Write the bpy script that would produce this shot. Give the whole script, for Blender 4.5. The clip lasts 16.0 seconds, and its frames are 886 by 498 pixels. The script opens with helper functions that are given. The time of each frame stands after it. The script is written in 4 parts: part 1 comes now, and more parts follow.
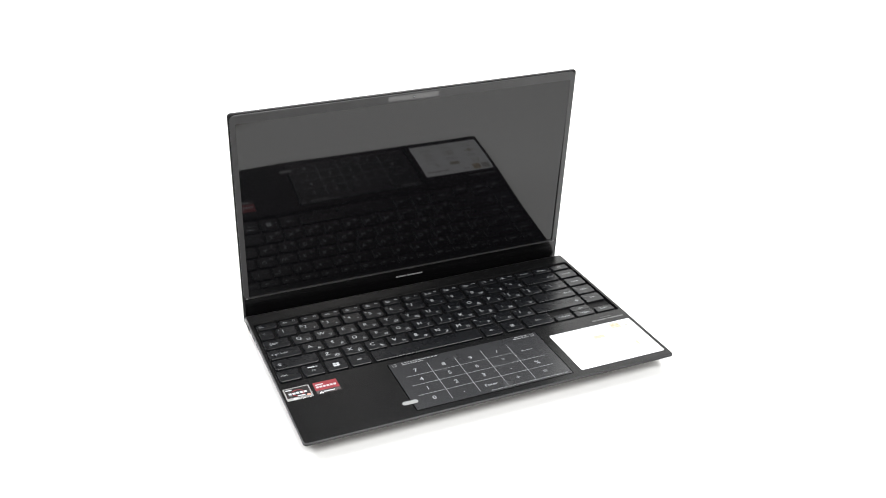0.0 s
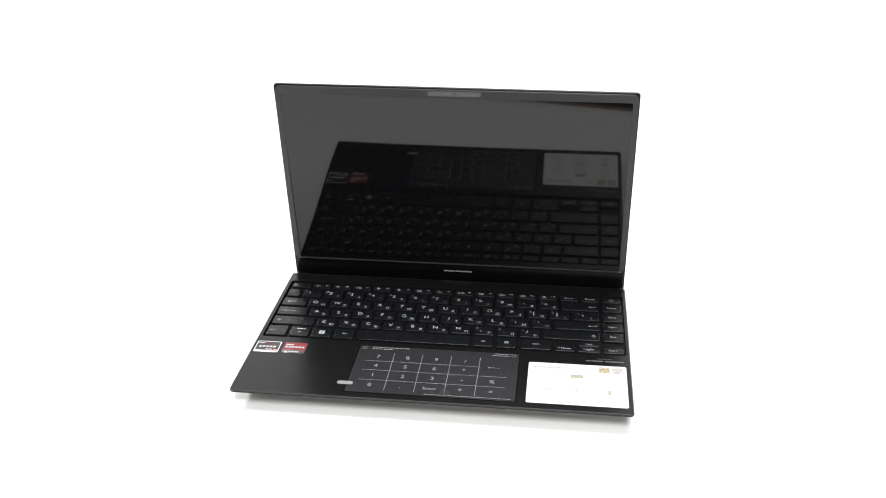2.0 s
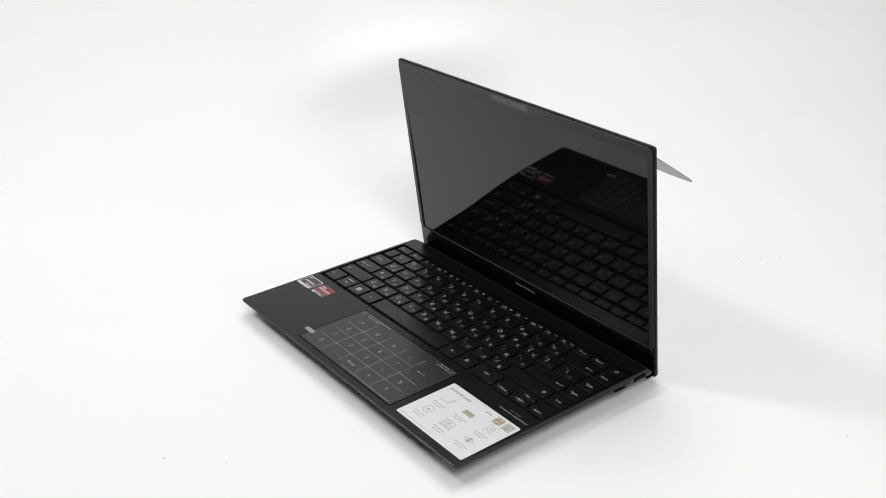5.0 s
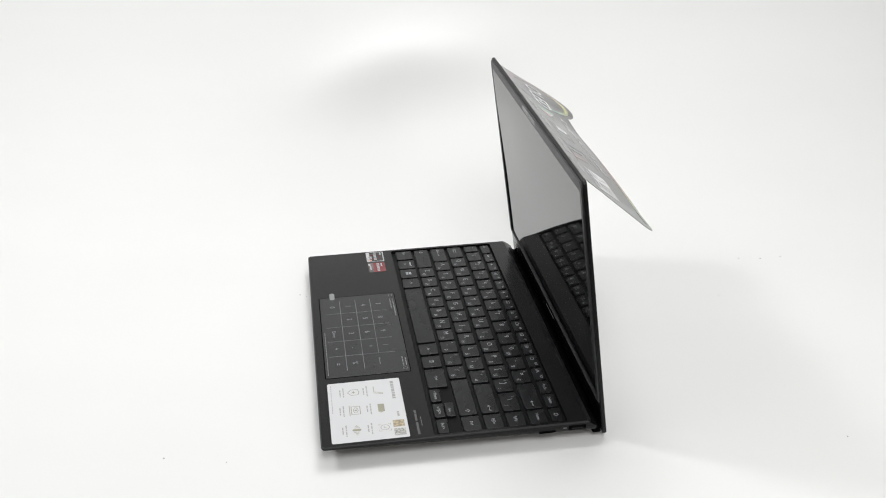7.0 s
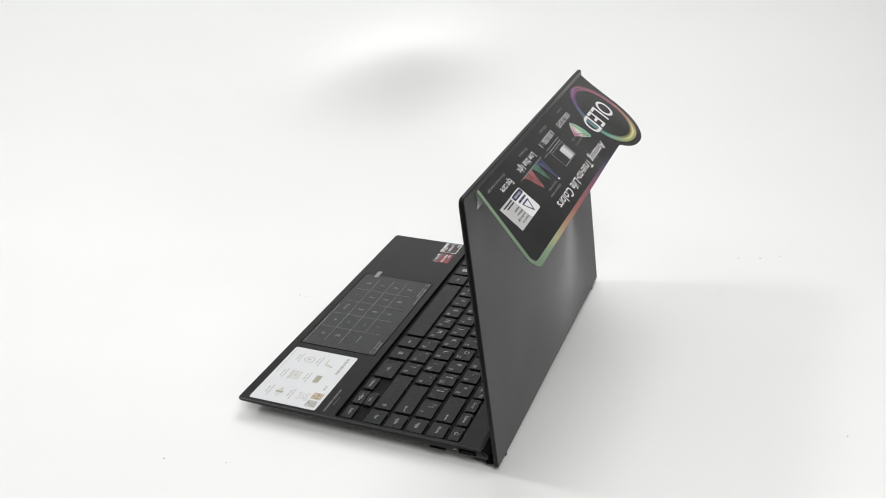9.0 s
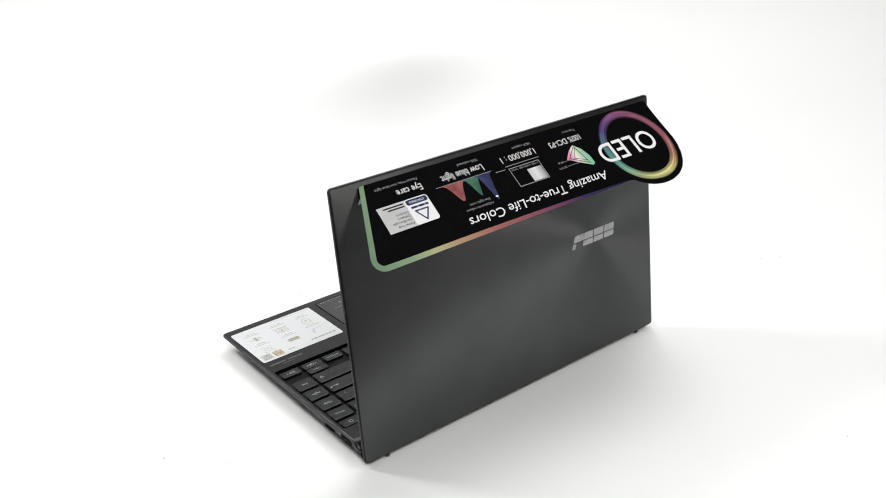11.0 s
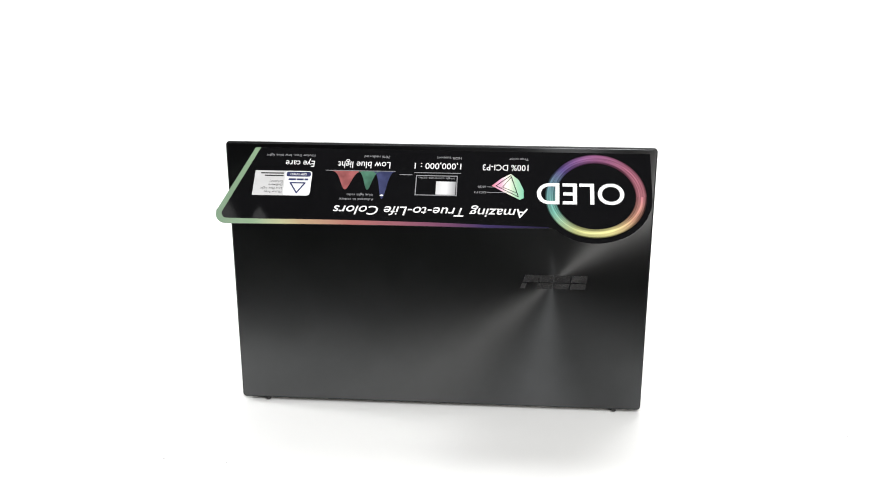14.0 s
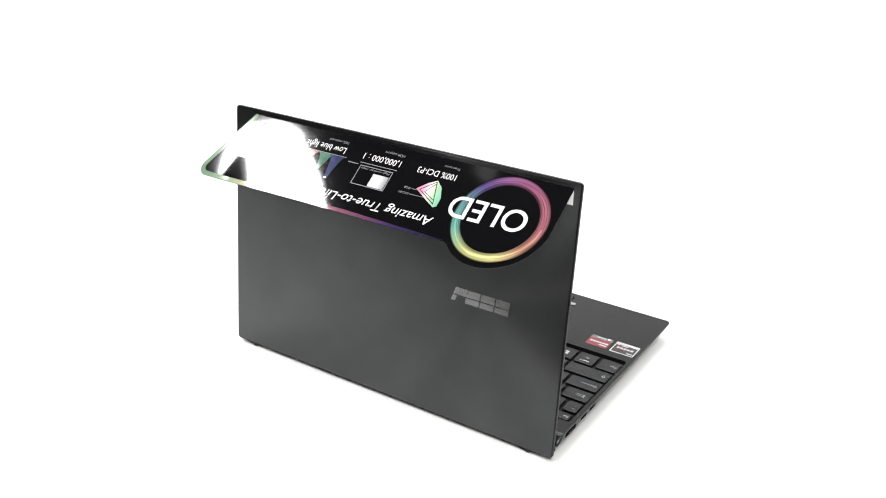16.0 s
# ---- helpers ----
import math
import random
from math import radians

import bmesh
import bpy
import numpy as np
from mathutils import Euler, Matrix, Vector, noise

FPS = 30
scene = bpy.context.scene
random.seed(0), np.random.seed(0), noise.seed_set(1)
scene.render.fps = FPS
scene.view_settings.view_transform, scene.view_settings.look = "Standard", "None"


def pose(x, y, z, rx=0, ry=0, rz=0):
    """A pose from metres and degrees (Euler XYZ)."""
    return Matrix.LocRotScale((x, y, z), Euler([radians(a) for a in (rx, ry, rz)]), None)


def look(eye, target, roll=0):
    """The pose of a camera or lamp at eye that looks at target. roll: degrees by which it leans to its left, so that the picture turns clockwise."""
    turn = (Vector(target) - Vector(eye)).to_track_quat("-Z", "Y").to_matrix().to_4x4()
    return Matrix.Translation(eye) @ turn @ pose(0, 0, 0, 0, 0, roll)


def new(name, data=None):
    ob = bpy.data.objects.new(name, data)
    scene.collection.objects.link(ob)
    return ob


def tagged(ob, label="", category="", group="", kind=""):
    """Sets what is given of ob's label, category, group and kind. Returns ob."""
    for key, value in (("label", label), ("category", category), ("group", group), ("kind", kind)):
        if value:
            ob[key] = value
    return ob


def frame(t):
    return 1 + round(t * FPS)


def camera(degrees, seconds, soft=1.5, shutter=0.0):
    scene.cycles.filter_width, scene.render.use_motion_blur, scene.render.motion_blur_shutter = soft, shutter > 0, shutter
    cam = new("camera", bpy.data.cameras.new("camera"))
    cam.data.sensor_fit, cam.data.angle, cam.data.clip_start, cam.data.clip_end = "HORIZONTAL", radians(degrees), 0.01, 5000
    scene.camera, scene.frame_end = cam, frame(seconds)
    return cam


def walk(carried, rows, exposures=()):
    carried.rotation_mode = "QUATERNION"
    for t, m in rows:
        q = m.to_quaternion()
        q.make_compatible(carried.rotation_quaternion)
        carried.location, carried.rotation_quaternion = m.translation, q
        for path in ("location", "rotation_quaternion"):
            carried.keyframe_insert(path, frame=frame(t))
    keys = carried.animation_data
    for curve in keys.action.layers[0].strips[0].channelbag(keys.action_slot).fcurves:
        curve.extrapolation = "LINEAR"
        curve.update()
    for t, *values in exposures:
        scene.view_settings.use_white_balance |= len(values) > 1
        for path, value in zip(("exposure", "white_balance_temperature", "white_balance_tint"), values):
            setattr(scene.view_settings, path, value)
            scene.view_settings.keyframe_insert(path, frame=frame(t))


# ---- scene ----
# ---- camera: it stands still before a slowly turning table ----
cam = camera(47.5, 16.0, soft=1.05)
EYE = Vector((-0.00224, -0.7383, 0.4470))
AIM = EYE + Vector((0.0, 0.89893, -0.43810))
walk(cam, [(0.0, look(EYE, AIM, -0.64)), (16.0, look(EYE, AIM, -0.64))],
     exposures=[(0.0, 1.48), (1.0, 1.42), (1.5, 1.34), (2.5, 0.96), (3.5, 0.5), (3.7, 0.43), (5.2, 0.13), (9.4, 0.13), (11.3, 0.42), (12.4, 0.62), (13.0, 0.78), (14.0, 0.85), (16.0, 1.0)])

# ---- world and lamps, all unseen: studio softboxes on the left with a bare bulb and at the front; added overhead fill ----
world = bpy.data.worlds.new("world")
scene.world = world
world.use_nodes = True
world.node_tree.nodes["Background"].inputs["Color"].default_value = (0.9, 0.95, 1.0, 1)
world.node_tree.nodes["Background"].inputs["Strength"].default_value = 0.02


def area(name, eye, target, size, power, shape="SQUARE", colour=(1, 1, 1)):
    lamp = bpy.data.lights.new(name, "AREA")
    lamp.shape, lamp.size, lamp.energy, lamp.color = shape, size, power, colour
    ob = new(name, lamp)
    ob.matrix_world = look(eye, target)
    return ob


# no overhead source is known; this fill is added to brighten from above
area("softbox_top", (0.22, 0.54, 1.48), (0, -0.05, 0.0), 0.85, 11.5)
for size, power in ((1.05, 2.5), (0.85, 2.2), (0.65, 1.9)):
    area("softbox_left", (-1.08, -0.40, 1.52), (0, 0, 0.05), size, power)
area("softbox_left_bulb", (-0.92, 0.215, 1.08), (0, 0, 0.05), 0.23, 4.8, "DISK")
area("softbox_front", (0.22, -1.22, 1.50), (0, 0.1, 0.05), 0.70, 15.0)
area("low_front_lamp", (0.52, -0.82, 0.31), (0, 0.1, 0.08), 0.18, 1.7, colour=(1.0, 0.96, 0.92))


# ---- materials ----
def material(name, colour, rough=0.5, metal=0.0, vary=0.15, scale=60.0, bump=0.0, bump_scale=900.0, ior=1.5, rough_vary=0.08, coords="Object"):
    m = bpy.data.materials.new(name)
    m.use_nodes = True
    nt = m.node_tree
    b = nt.nodes["Principled BSDF"]
    b.inputs["Metallic"].default_value = metal
    b.inputs["IOR"].default_value = ior
    tc = nt.nodes.new("ShaderNodeTexCoord")
    n = nt.nodes.new("ShaderNodeTexNoise")
    n.inputs["Scale"].default_value, n.inputs["Detail"].default_value = scale, 6
    nt.links.new(tc.outputs[coords], n.inputs["Vector"])
    ramp = nt.nodes.new("ShaderNodeValToRGB")
    lo, hi = [tuple(c * k for c in colour) + (1,) for k in (1 - vary, 1 + vary)]
    ramp.color_ramp.elements[0].position, ramp.color_ramp.elements[1].position = 0.3, 0.7
    ramp.color_ramp.elements[0].color, ramp.color_ramp.elements[1].color = lo, hi
    nt.links.new(n.outputs["Fac"], ramp.inputs["Fac"])
    nt.links.new(ramp.outputs["Color"], b.inputs["Base Color"])
    mr = nt.nodes.new("ShaderNodeMapRange")
    mr.inputs["To Min"].default_value, mr.inputs["To Max"].default_value = max(0.0, rough - rough_vary), min(1.0, rough + rough_vary)
    n2 = nt.nodes.new("ShaderNodeTexNoise")
    n2.inputs["Scale"].default_value, n2.inputs["Detail"].default_value = scale * 0.35, 4
    nt.links.new(tc.outputs[coords], n2.inputs["Vector"])
    nt.links.new(n2.outputs["Fac"], mr.inputs["Value"])
    nt.links.new(mr.outputs["Result"], b.inputs["Roughness"])
    if bump:
        n3 = nt.nodes.new("ShaderNodeTexNoise")
        n3.inputs["Scale"].default_value, n3.inputs["Detail"].default_value = bump_scale, 3
        nt.links.new(tc.outputs[coords], n3.inputs["Vector"])
        bp = nt.nodes.new("ShaderNodeBump")
        bp.inputs["Strength"].default_value, bp.inputs["Distance"].default_value = bump, 0.0002
        nt.links.new(n3.outputs["Fac"], bp.inputs["Height"])
        nt.links.new(bp.outputs["Normal"], b.inputs["Normal"])
    return m


def spun_metal(name, colour, rough, centre, aniso):
    """Dark anodised metal, brushed in circles round a centre given in the object's own x and y."""
    m = material(name, colour, rough, 1.0, 0.06, 25.0, rough_vary=0.03)
    nt = m.node_tree
    b = nt.nodes["Principled BSDF"]
    b.inputs["Anisotropic"].default_value = aniso
    tc = nt.nodes.new("ShaderNodeTexCoord")
    sub = nt.nodes.new("ShaderNodeVectorMath")
    sub.operation = "SUBTRACT"
    sub.inputs[1].default_value = (centre[0], centre[1], 0)
    nt.links.new(tc.outputs["Object"], sub.inputs[0])
    flat = nt.nodes.new("ShaderNodeVectorMath")
    flat.operation = "MULTIPLY"
    flat.inputs[1].default_value = (1, 1, 0)
    nt.links.new(sub.outputs[0], flat.inputs[0])
    tr = nt.nodes.new("ShaderNodeVectorTransform")
    tr.vector_type, tr.convert_from, tr.convert_to = "VECTOR", "OBJECT", "WORLD"
    nt.links.new(flat.outputs[0], tr.inputs[0])
    nt.links.new(tr.outputs[0], b.inputs["Tangent"])
    length = nt.nodes.new("ShaderNodeVectorMath")
    length.operation = "LENGTH"
    nt.links.new(flat.outputs[0], length.inputs[0])
    n = nt.nodes.new("ShaderNodeTexNoise")
    n.noise_dimensions = "1D"
    n.inputs["Scale"].default_value, n.inputs["Detail"].default_value = 1800, 4
    nt.links.new(length.outputs["Value"], n.inputs["W"])
    bp = nt.nodes.new("ShaderNodeBump")
    bp.inputs["Strength"].default_value, bp.inputs["Distance"].default_value = 0.04, 0.0001
    nt.links.new(n.outputs["Fac"], bp.inputs["Height"])
    nt.links.new(bp.outputs["Normal"], b.inputs["Normal"])
    return m


def rainbow(name, stops, centre=None, x0=0.0, x1=1.0, strength=0.6):
    """A printed colour run: along x from x0 to x1, or round a centre by angle."""
    m = material(name, (0.5, 0.5, 0.5), 0.06, 0.0, 0.0, ior=1.40, rough_vary=0.015)
    nt = m.node_tree
    tc = nt.nodes.new("ShaderNodeTexCoord")
    ramp = nt.nodes.new("ShaderNodeValToRGB")
    els = ramp.color_ramp.elements
    els[0].position, els[0].color = stops[0][0], (*stops[0][1], 1)
    els[1].position, els[1].color = stops[-1][0], (*stops[-1][1], 1)
    for p, c in stops[1:-1]:
        els.new(p).color = (*c, 1)
    for e in els:
        grey = sum(e.color[:3]) / 3
        e.color = tuple(strength * (0.85 * c + 0.15 * grey) for c in e.color[:3]) + (1,)
    if centre is None:
        sep = nt.nodes.new("ShaderNodeSeparateXYZ")
        nt.links.new(tc.outputs["Object"], sep.inputs[0])
        mr = nt.nodes.new("ShaderNodeMapRange")
        mr.inputs["From Min"].default_value, mr.inputs["From Max"].default_value = x0, x1
        nt.links.new(sep.outputs["X"], mr.inputs["Value"])
        nt.links.new(mr.outputs["Result"], ramp.inputs["Fac"])
        nt.links.new(ramp.outputs["Color"], nt.nodes["Principled BSDF"].inputs["Base Color"])
        return m
    sub = nt.nodes.new("ShaderNodeVectorMath")
    sub.operation = "SUBTRACT"
    sub.inputs[1].default_value = (centre[0], centre[1], 0)
    nt.links.new(tc.outputs["Object"], sub.inputs[0])
    sep = nt.nodes.new("ShaderNodeSeparateXYZ")
    nt.links.new(sub.outputs[0], sep.inputs[0])
    at = nt.nodes.new("ShaderNodeMath")
    at.operation = "ARCTAN2"
    nt.links.new(sep.outputs["Y"], at.inputs[0])
    nt.links.new(sep.outputs["X"], at.inputs[1])
    mr = nt.nodes.new("ShaderNodeMapRange")
    mr.inputs["From Min"].default_value, mr.inputs["From Max"].default_value = -math.pi, math.pi
    nt.links.new(at.outputs[0], mr.inputs["Value"])
    nt.links.new(mr.outputs["Result"], ramp.inputs["Fac"])
    # brushed strokes along the ring: darker towards its edges, uneven by noise of the radius and angle
    ln = nt.nodes.new("ShaderNodeVectorMath")
    ln.operation = "LENGTH"
    nt.links.new(sub.outputs[0], ln.inputs[0])
    comb = nt.nodes.new("ShaderNodeCombineXYZ")
    k1 = nt.nodes.new("ShaderNodeMath")
    k1.operation = "MULTIPLY"
    k1.inputs[1].default_value = 900
    nt.links.new(ln.outputs["Value"], k1.inputs[0])
    nt.links.new(k1.outputs[0], comb.inputs[0])
    nt.links.new(at.outputs[0], comb.inputs[1])
    nz = nt.nodes.new("ShaderNodeTexNoise")
    nz.inputs["Scale"].default_value = 0.9
    nt.links.new(comb.outputs[0], nz.inputs["Vector"])
    r2 = nt.nodes.new("ShaderNodeMapRange")
    r2.inputs["From Min"].default_value, r2.inputs["From Max"].default_value = 0.25, 0.62
    r2.inputs["To Min"].default_value, r2.inputs["To Max"].default_value = 0.12, 1.0
    nt.links.new(nz.outputs["Fac"], r2.inputs["Value"])
    hump = nt.nodes.new("ShaderNodeMapRange")
    hump.inputs["From Min"].default_value, hump.inputs["From Max"].default_value = 0.0264, 0.0346
    nt.links.new(ln.outputs["Value"], hump.inputs["Value"])
    soft = nt.nodes.new("ShaderNodeValToRGB")
    soft.color_ramp.interpolation = "EASE"
    soft.color_ramp.elements[0].color, soft.color_ramp.elements[1].color = (0.0, 0.0, 0.0, 1), (0.0, 0.0, 0.0, 1)
    for place, grey in ((0.22, 0.45), (0.50, 1.0), (0.74, 0.75)):
        soft.color_ramp.elements.new(place).color = (grey, grey, grey, 1)
    nt.links.new(hump.outputs["Result"], soft.inputs["Fac"])
    both = nt.nodes.new("ShaderNodeMath")
    both.operation = "MULTIPLY"
    nt.links.new(r2.outputs["Result"], both.inputs[0])
    nt.links.new(soft.outputs["Color"], both.inputs[1])
    mix = nt.nodes.new("ShaderNodeVectorMath")
    mix.operation = "SCALE"
    nt.links.new(ramp.outputs["Color"], mix.inputs[0])
    nt.links.new(both.outputs[0], mix.inputs["Scale"])
    nt.links.new(mix.outputs[0], nt.nodes["Principled BSDF"].inputs["Base Color"])
    return m


LOGO = (-0.0835, 0.1018)
M_PAPER = material("white_paper", (0.80, 0.803, 0.792), 0.75, 0, 0.012, 6.0, 0.05, 300.0, coords="Generated")
M_WALL = material("dark_wall", (0.11, 0.11, 0.115), 0.8, 0, 0.1, 3.0)
M_FLOOR = material("dark_floor", (0.06, 0.055, 0.05), 0.6, 0, 0.2, 5.0)
M_TABLE = material("table_wood", (0.20, 0.14, 0.09), 0.5, 0, 0.2, 9.0)
M_BODY = material("anodised_body", (0.0044, 0.0045, 0.0047), 0.25, 0.0, 0.08, 40.0, 0.10, 2500.0, ior=1.33, rough_vary=0.04)
M_LID = spun_metal("spun_lid_metal", (0.093, 0.095, 0.097), 0.35, LOGO, 0.89)
M_RIM = material("lid_rim", (0.008, 0.0082, 0.0085), 0.4, 0.0, 0.08, 40.0, ior=1.3)
M_TRIM = material("polished_edge", (0.045, 0.045, 0.047), 0.42, 0.7, 0.06, 60.0)
M_CAMBAR = material("webcam_strip", (0.085, 0.085, 0.086), 0.25, 0.0, 0.05, 40.0)
M_DUST = material("dust", (0.42, 0.42, 0.41), 0.8, 0.0, 0.2, 500.0)
M_KEY = material("key_plastic", (0.0046, 0.0050, 0.0059), 0.28, 0.0, 0.15, 120.0, 0.1, 4000.0, ior=1.37)
# tray darker than the body: shade between the keys put into its colour
M_TRAY = material("tray_gap_shade", (0.0028, 0.0028, 0.003), 0.45, 0.0, 0.1, 60.0, ior=1.20)
M_BLACK = material("matte_black", (0.0018, 0.0018, 0.0018), 0.6, 0.0, 0.15, 80.0, ior=1.06)
M_RUBBER = material("rubber", (0.014, 0.014, 0.014), 0.75, 0.0, 0.15, 80.0)
M_SCREEN = material("dark_display_glass", (0.003, 0.003, 0.0035), 0.036, 0.0, 0.05, 10.0, ior=1.46, rough_vary=0.01)
M_BEZEL = material("bezel_black", (0.025, 0.025, 0.026), 0.45, 0.0, 0.1, 60.0)
M_CHIN = material("chin_black", (0.002, 0.002, 0.0022), 0.22, 0.0, 0.1, 60.0)
M_EDGE = material("edge_highlight", (0.24, 0.24, 0.24), 0.4, 0.6, 0.05, 60.0)
M_LEGEND = material("legend_white", (0.36, 0.375, 0.39), 0.5, 0.0, 0.03, 60.0)
M_FAINT = material("legend_grey", (0.20, 0.205, 0.21), 0.5, 0.0, 0.05, 60.0)
M_BRANDBAR = material("brand_print", (0.07, 0.07, 0.072), 0.45, 0.0, 0.05, 60.0)
M_PADFILM = material("touchpad_film", (0.018, 0.0185, 0.020), 0.26, 0.0, 0.10, 30.0, 0.25, 260.0, ior=1.46)
M_PADLINE = material("pad_print", (0.22, 0.23, 0.24), 0.5, 0.0, 0.05, 60.0)
M_TAB = material("clear_tab", (0.22, 0.225, 0.225), 0.3, 0.0, 0.05, 60.0)
M_WHITE = material("label_white", (0.62, 0.625, 0.635), 0.33, 0.0, 0.01, 30.0)
M_PRINT = material("label_print", (0.36, 0.36, 0.345), 0.5, 0.0, 0.05, 60.0)
M_OLIVE = material("label_olive", (0.32, 0.31, 0.235), 0.35, 0.0, 0.08, 60.0)
M_SPECKLE = material("label_speckle", (0.38, 0.38, 0.36), 0.4, 0.0, 0.65, 700.0)
M_GOLD = material("label_gold", (0.38, 0.32, 0.22), 0.35, 0.1, 0.45, 500.0)
M_SILVER = material("sticker_silver", (0.60, 0.60, 0.60), 0.28, 0.8, 0.05, 60.0)
M_STBLACK = material("sticker_black", (0.020, 0.018, 0.018), 0.25, 0.0, 0.3, 300.0)
M_RED = material("sticker_red", (0.20, 0.030, 0.036), 0.25, 0.1, 0.2, 150.0)
M_CORAL = material("sticker_coral", (0.55, 0.25, 0.20), 0.3, 0.0, 0.1, 60.0)
M_SMOKE = material("sticker_smoke", (0.20, 0.17, 0.17), 0.22, 0.8, 0.4, 180.0)
M_LOGO = material("logo_metal", (0.36, 0.36, 0.365), 0.27, 1.0, 0.08, 80.0)
M_FILM = material("film_black_print", (0.003, 0.003, 0.0034), 0.05, 0.0, 0.1, 20.0, ior=1.40, rough_vary=0.015)
M_FILMBACK = material("film_grey_back", (0.20, 0.20, 0.20), 0.22, 0.0, 0.10, 40.0)
M_FILMTEXT = material("film_white_print", (0.70, 0.70, 0.70), 0.06, 0.0, 0.02, 30.0, ior=1.40, rough_vary=0.015)
M_FILMGREY = material("film_grey_print", (0.24, 0.24, 0.25), 0.06, 0.0, 0.03, 30.0, ior=1.40, rough_vary=0.015)
M_FIELD = material("film_pale_grey_print", (0.46, 0.46, 0.46), 0.06, 0.0, 0.05, 90.0, ior=1.40, rough_vary=0.015)
M_BLUE = material("film_blue_print", (0.035, 0.04, 0.095), 0.06, 0.0, 0.3, 120.0, ior=1.40, rough_vary=0.015)
M_GREEN = material("film_green_print", (0.05, 0.125, 0.085), 0.06, 0.0, 0.3, 120.0, ior=1.40, rough_vary=0.015)
M_PINK = material("film_red_print", (0.24, 0.075, 0.075), 0.06, 0.0, 0.3, 120.0, ior=1.40, rough_vary=0.015)
M_STRIPE = rainbow("stripe_print", [(0.0, (0.02, 0.015, 0.05)), (0.18, (0.05, 0.03, 0.13)), (0.36, (0.28, 0.08, 0.15)), (0.58, (0.50, 0.16, 0.14)), (0.74, (0.60, 0.42, 0.22)),
                                    (0.80, (0.58, 0.58, 0.30)), (0.88, (0.32, 0.48, 0.28)), (1.0, (0.22, 0.36, 0.22))], None, -0.075, 0.150)
RING = (-0.1095, 0.0355)
M_RING = rainbow("ring_print", [(0.0, (0.42, 0.13, 0.16)), (0.13, (0.36, 0.10, 0.17)), (0.26, (0.30, 0.09, 0.24)), (0.38, (0.10, 0.06, 0.24)), (0.48, (0.12, 0.30, 0.32)), (0.57, (0.14, 0.42, 0.33)),
                                (0.68, (0.48, 0.50, 0.18)), (0.80, (0.68, 0.62, 0.22)), (0.90, (0.58, 0.28, 0.17)), (1.0, (0.42, 0.13, 0.16))], RING, strength=1.1)
M_GAMUT = rainbow("gamut_print", [(0.0, (0.16, 0.55, 0.36)), (0.3, (0.40, 0.62, 0.40)), (0.52, (0.85, 0.80, 0.70)), (0.72, (0.72, 0.34, 0.52)), (1.0, (0.75, 0.18, 0.24))], None, -0.061, -0.038, strength=0.8)
M_FADE = rainbow("fade_print", [(0.0, (0.30, 0.30, 0.31)), (0.5, (0.75, 0.75, 0.76)), (1.0, (0.6, 0.6, 0.6))], None, -0.0135, 0.0, strength=0.8)


# ---- mesh helpers ----
def rr(x0, y0, x1, y1, r, inset=0.0, n=4):
    """A rounded rectangle, counter-clockwise."""
    x0, y0, x1, y1 = x0 + inset, y0 + inset, x1 - inset, y1 - inset
    r = max(min(r - inset if r > inset else r * 0.3, (x1 - x0) / 2, (y1 - y0) / 2), 1e-6)
    pts = []
    for cx, cy, a0 in ((x1 - r, y0 + r, -90), (x1 - r, y1 - r, 0), (x0 + r, y1 - r, 90), (x0 + r, y0 + r, 180)):
        for i in range(n + 1):
            a = radians(a0 + 90 * i / n)
            pts.append((cx + r * math.cos(a), cy + r * math.sin(a)))
    return pts


def loft(bm, rings, bottom=True, top=True):
    """Rings of equal count, each a list of points with z, from the lowest to the highest."""
    vs = [[bm.verts.new(p) for p in ring] for ring in rings]
    n = len(vs[0])
    for a, b in zip(vs, vs[1:]):
        for i in range(n):
            bm.faces.new((a[i], a[(i + 1) % n], b[(i + 1) % n], b[i]))
    if bottom:
        bm.faces.new(vs[0][::-1])
    if top:
        bm.faces.new(vs[-1])
    return bm


def slab(bm, x0, y0, x1, y1, r, levels, n=4):
    return loft(bm, [[(x, y, z) for x, y in rr(x0, y0, x1, y1, r, i, n)] for i, z in levels])


def plate(x0, y0, x1, y1, z0, z1, r=0.0006, n=3):
    bm = bmesh.new()
    e = min(0.00015, (z1 - z0) / 3)
    return slab(bm, x0, y0, x1, y1, r, [(0, z0), (0, z1 - e), (e, z1)], n)


def flat(bm, pts, z):
    """A flat printed patch."""
    bm.faces.new([bm.verts.new((x, y, z)) for x, y in pts])
    return bm


def bar(bm, x0, y0, x1, y1, z):
    return flat(bm, [(x0, y0), (x1, y0), (x1, y1), (x0, y1)], z)


def stroke(bm, pts, w, z, closed=False):
    """A printed line of width w along points."""
    n = len(pts)
    for i in range(n if closed else n - 1):
        a, b = Vector(pts[i]), Vector(pts[(i + 1) % n])
        d = (b - a).normalized()
        s = Vector((-d.y, d.x)) * w / 2
        e = d * w * 0.3
        flat(bm, [a - s - e, b - s + e, b + s + e, a + s - e], z)
    return bm


def arc(cx, cy, rx, ry, a0, a1, n=24):
    return [(cx + rx * math.cos(radians(a0 + (a1 - a0) * i / n)), cy + ry * math.sin(radians(a0 + (a1 - a0) * i / n))) for i in range(n + 1)]


GLYPHS = {}


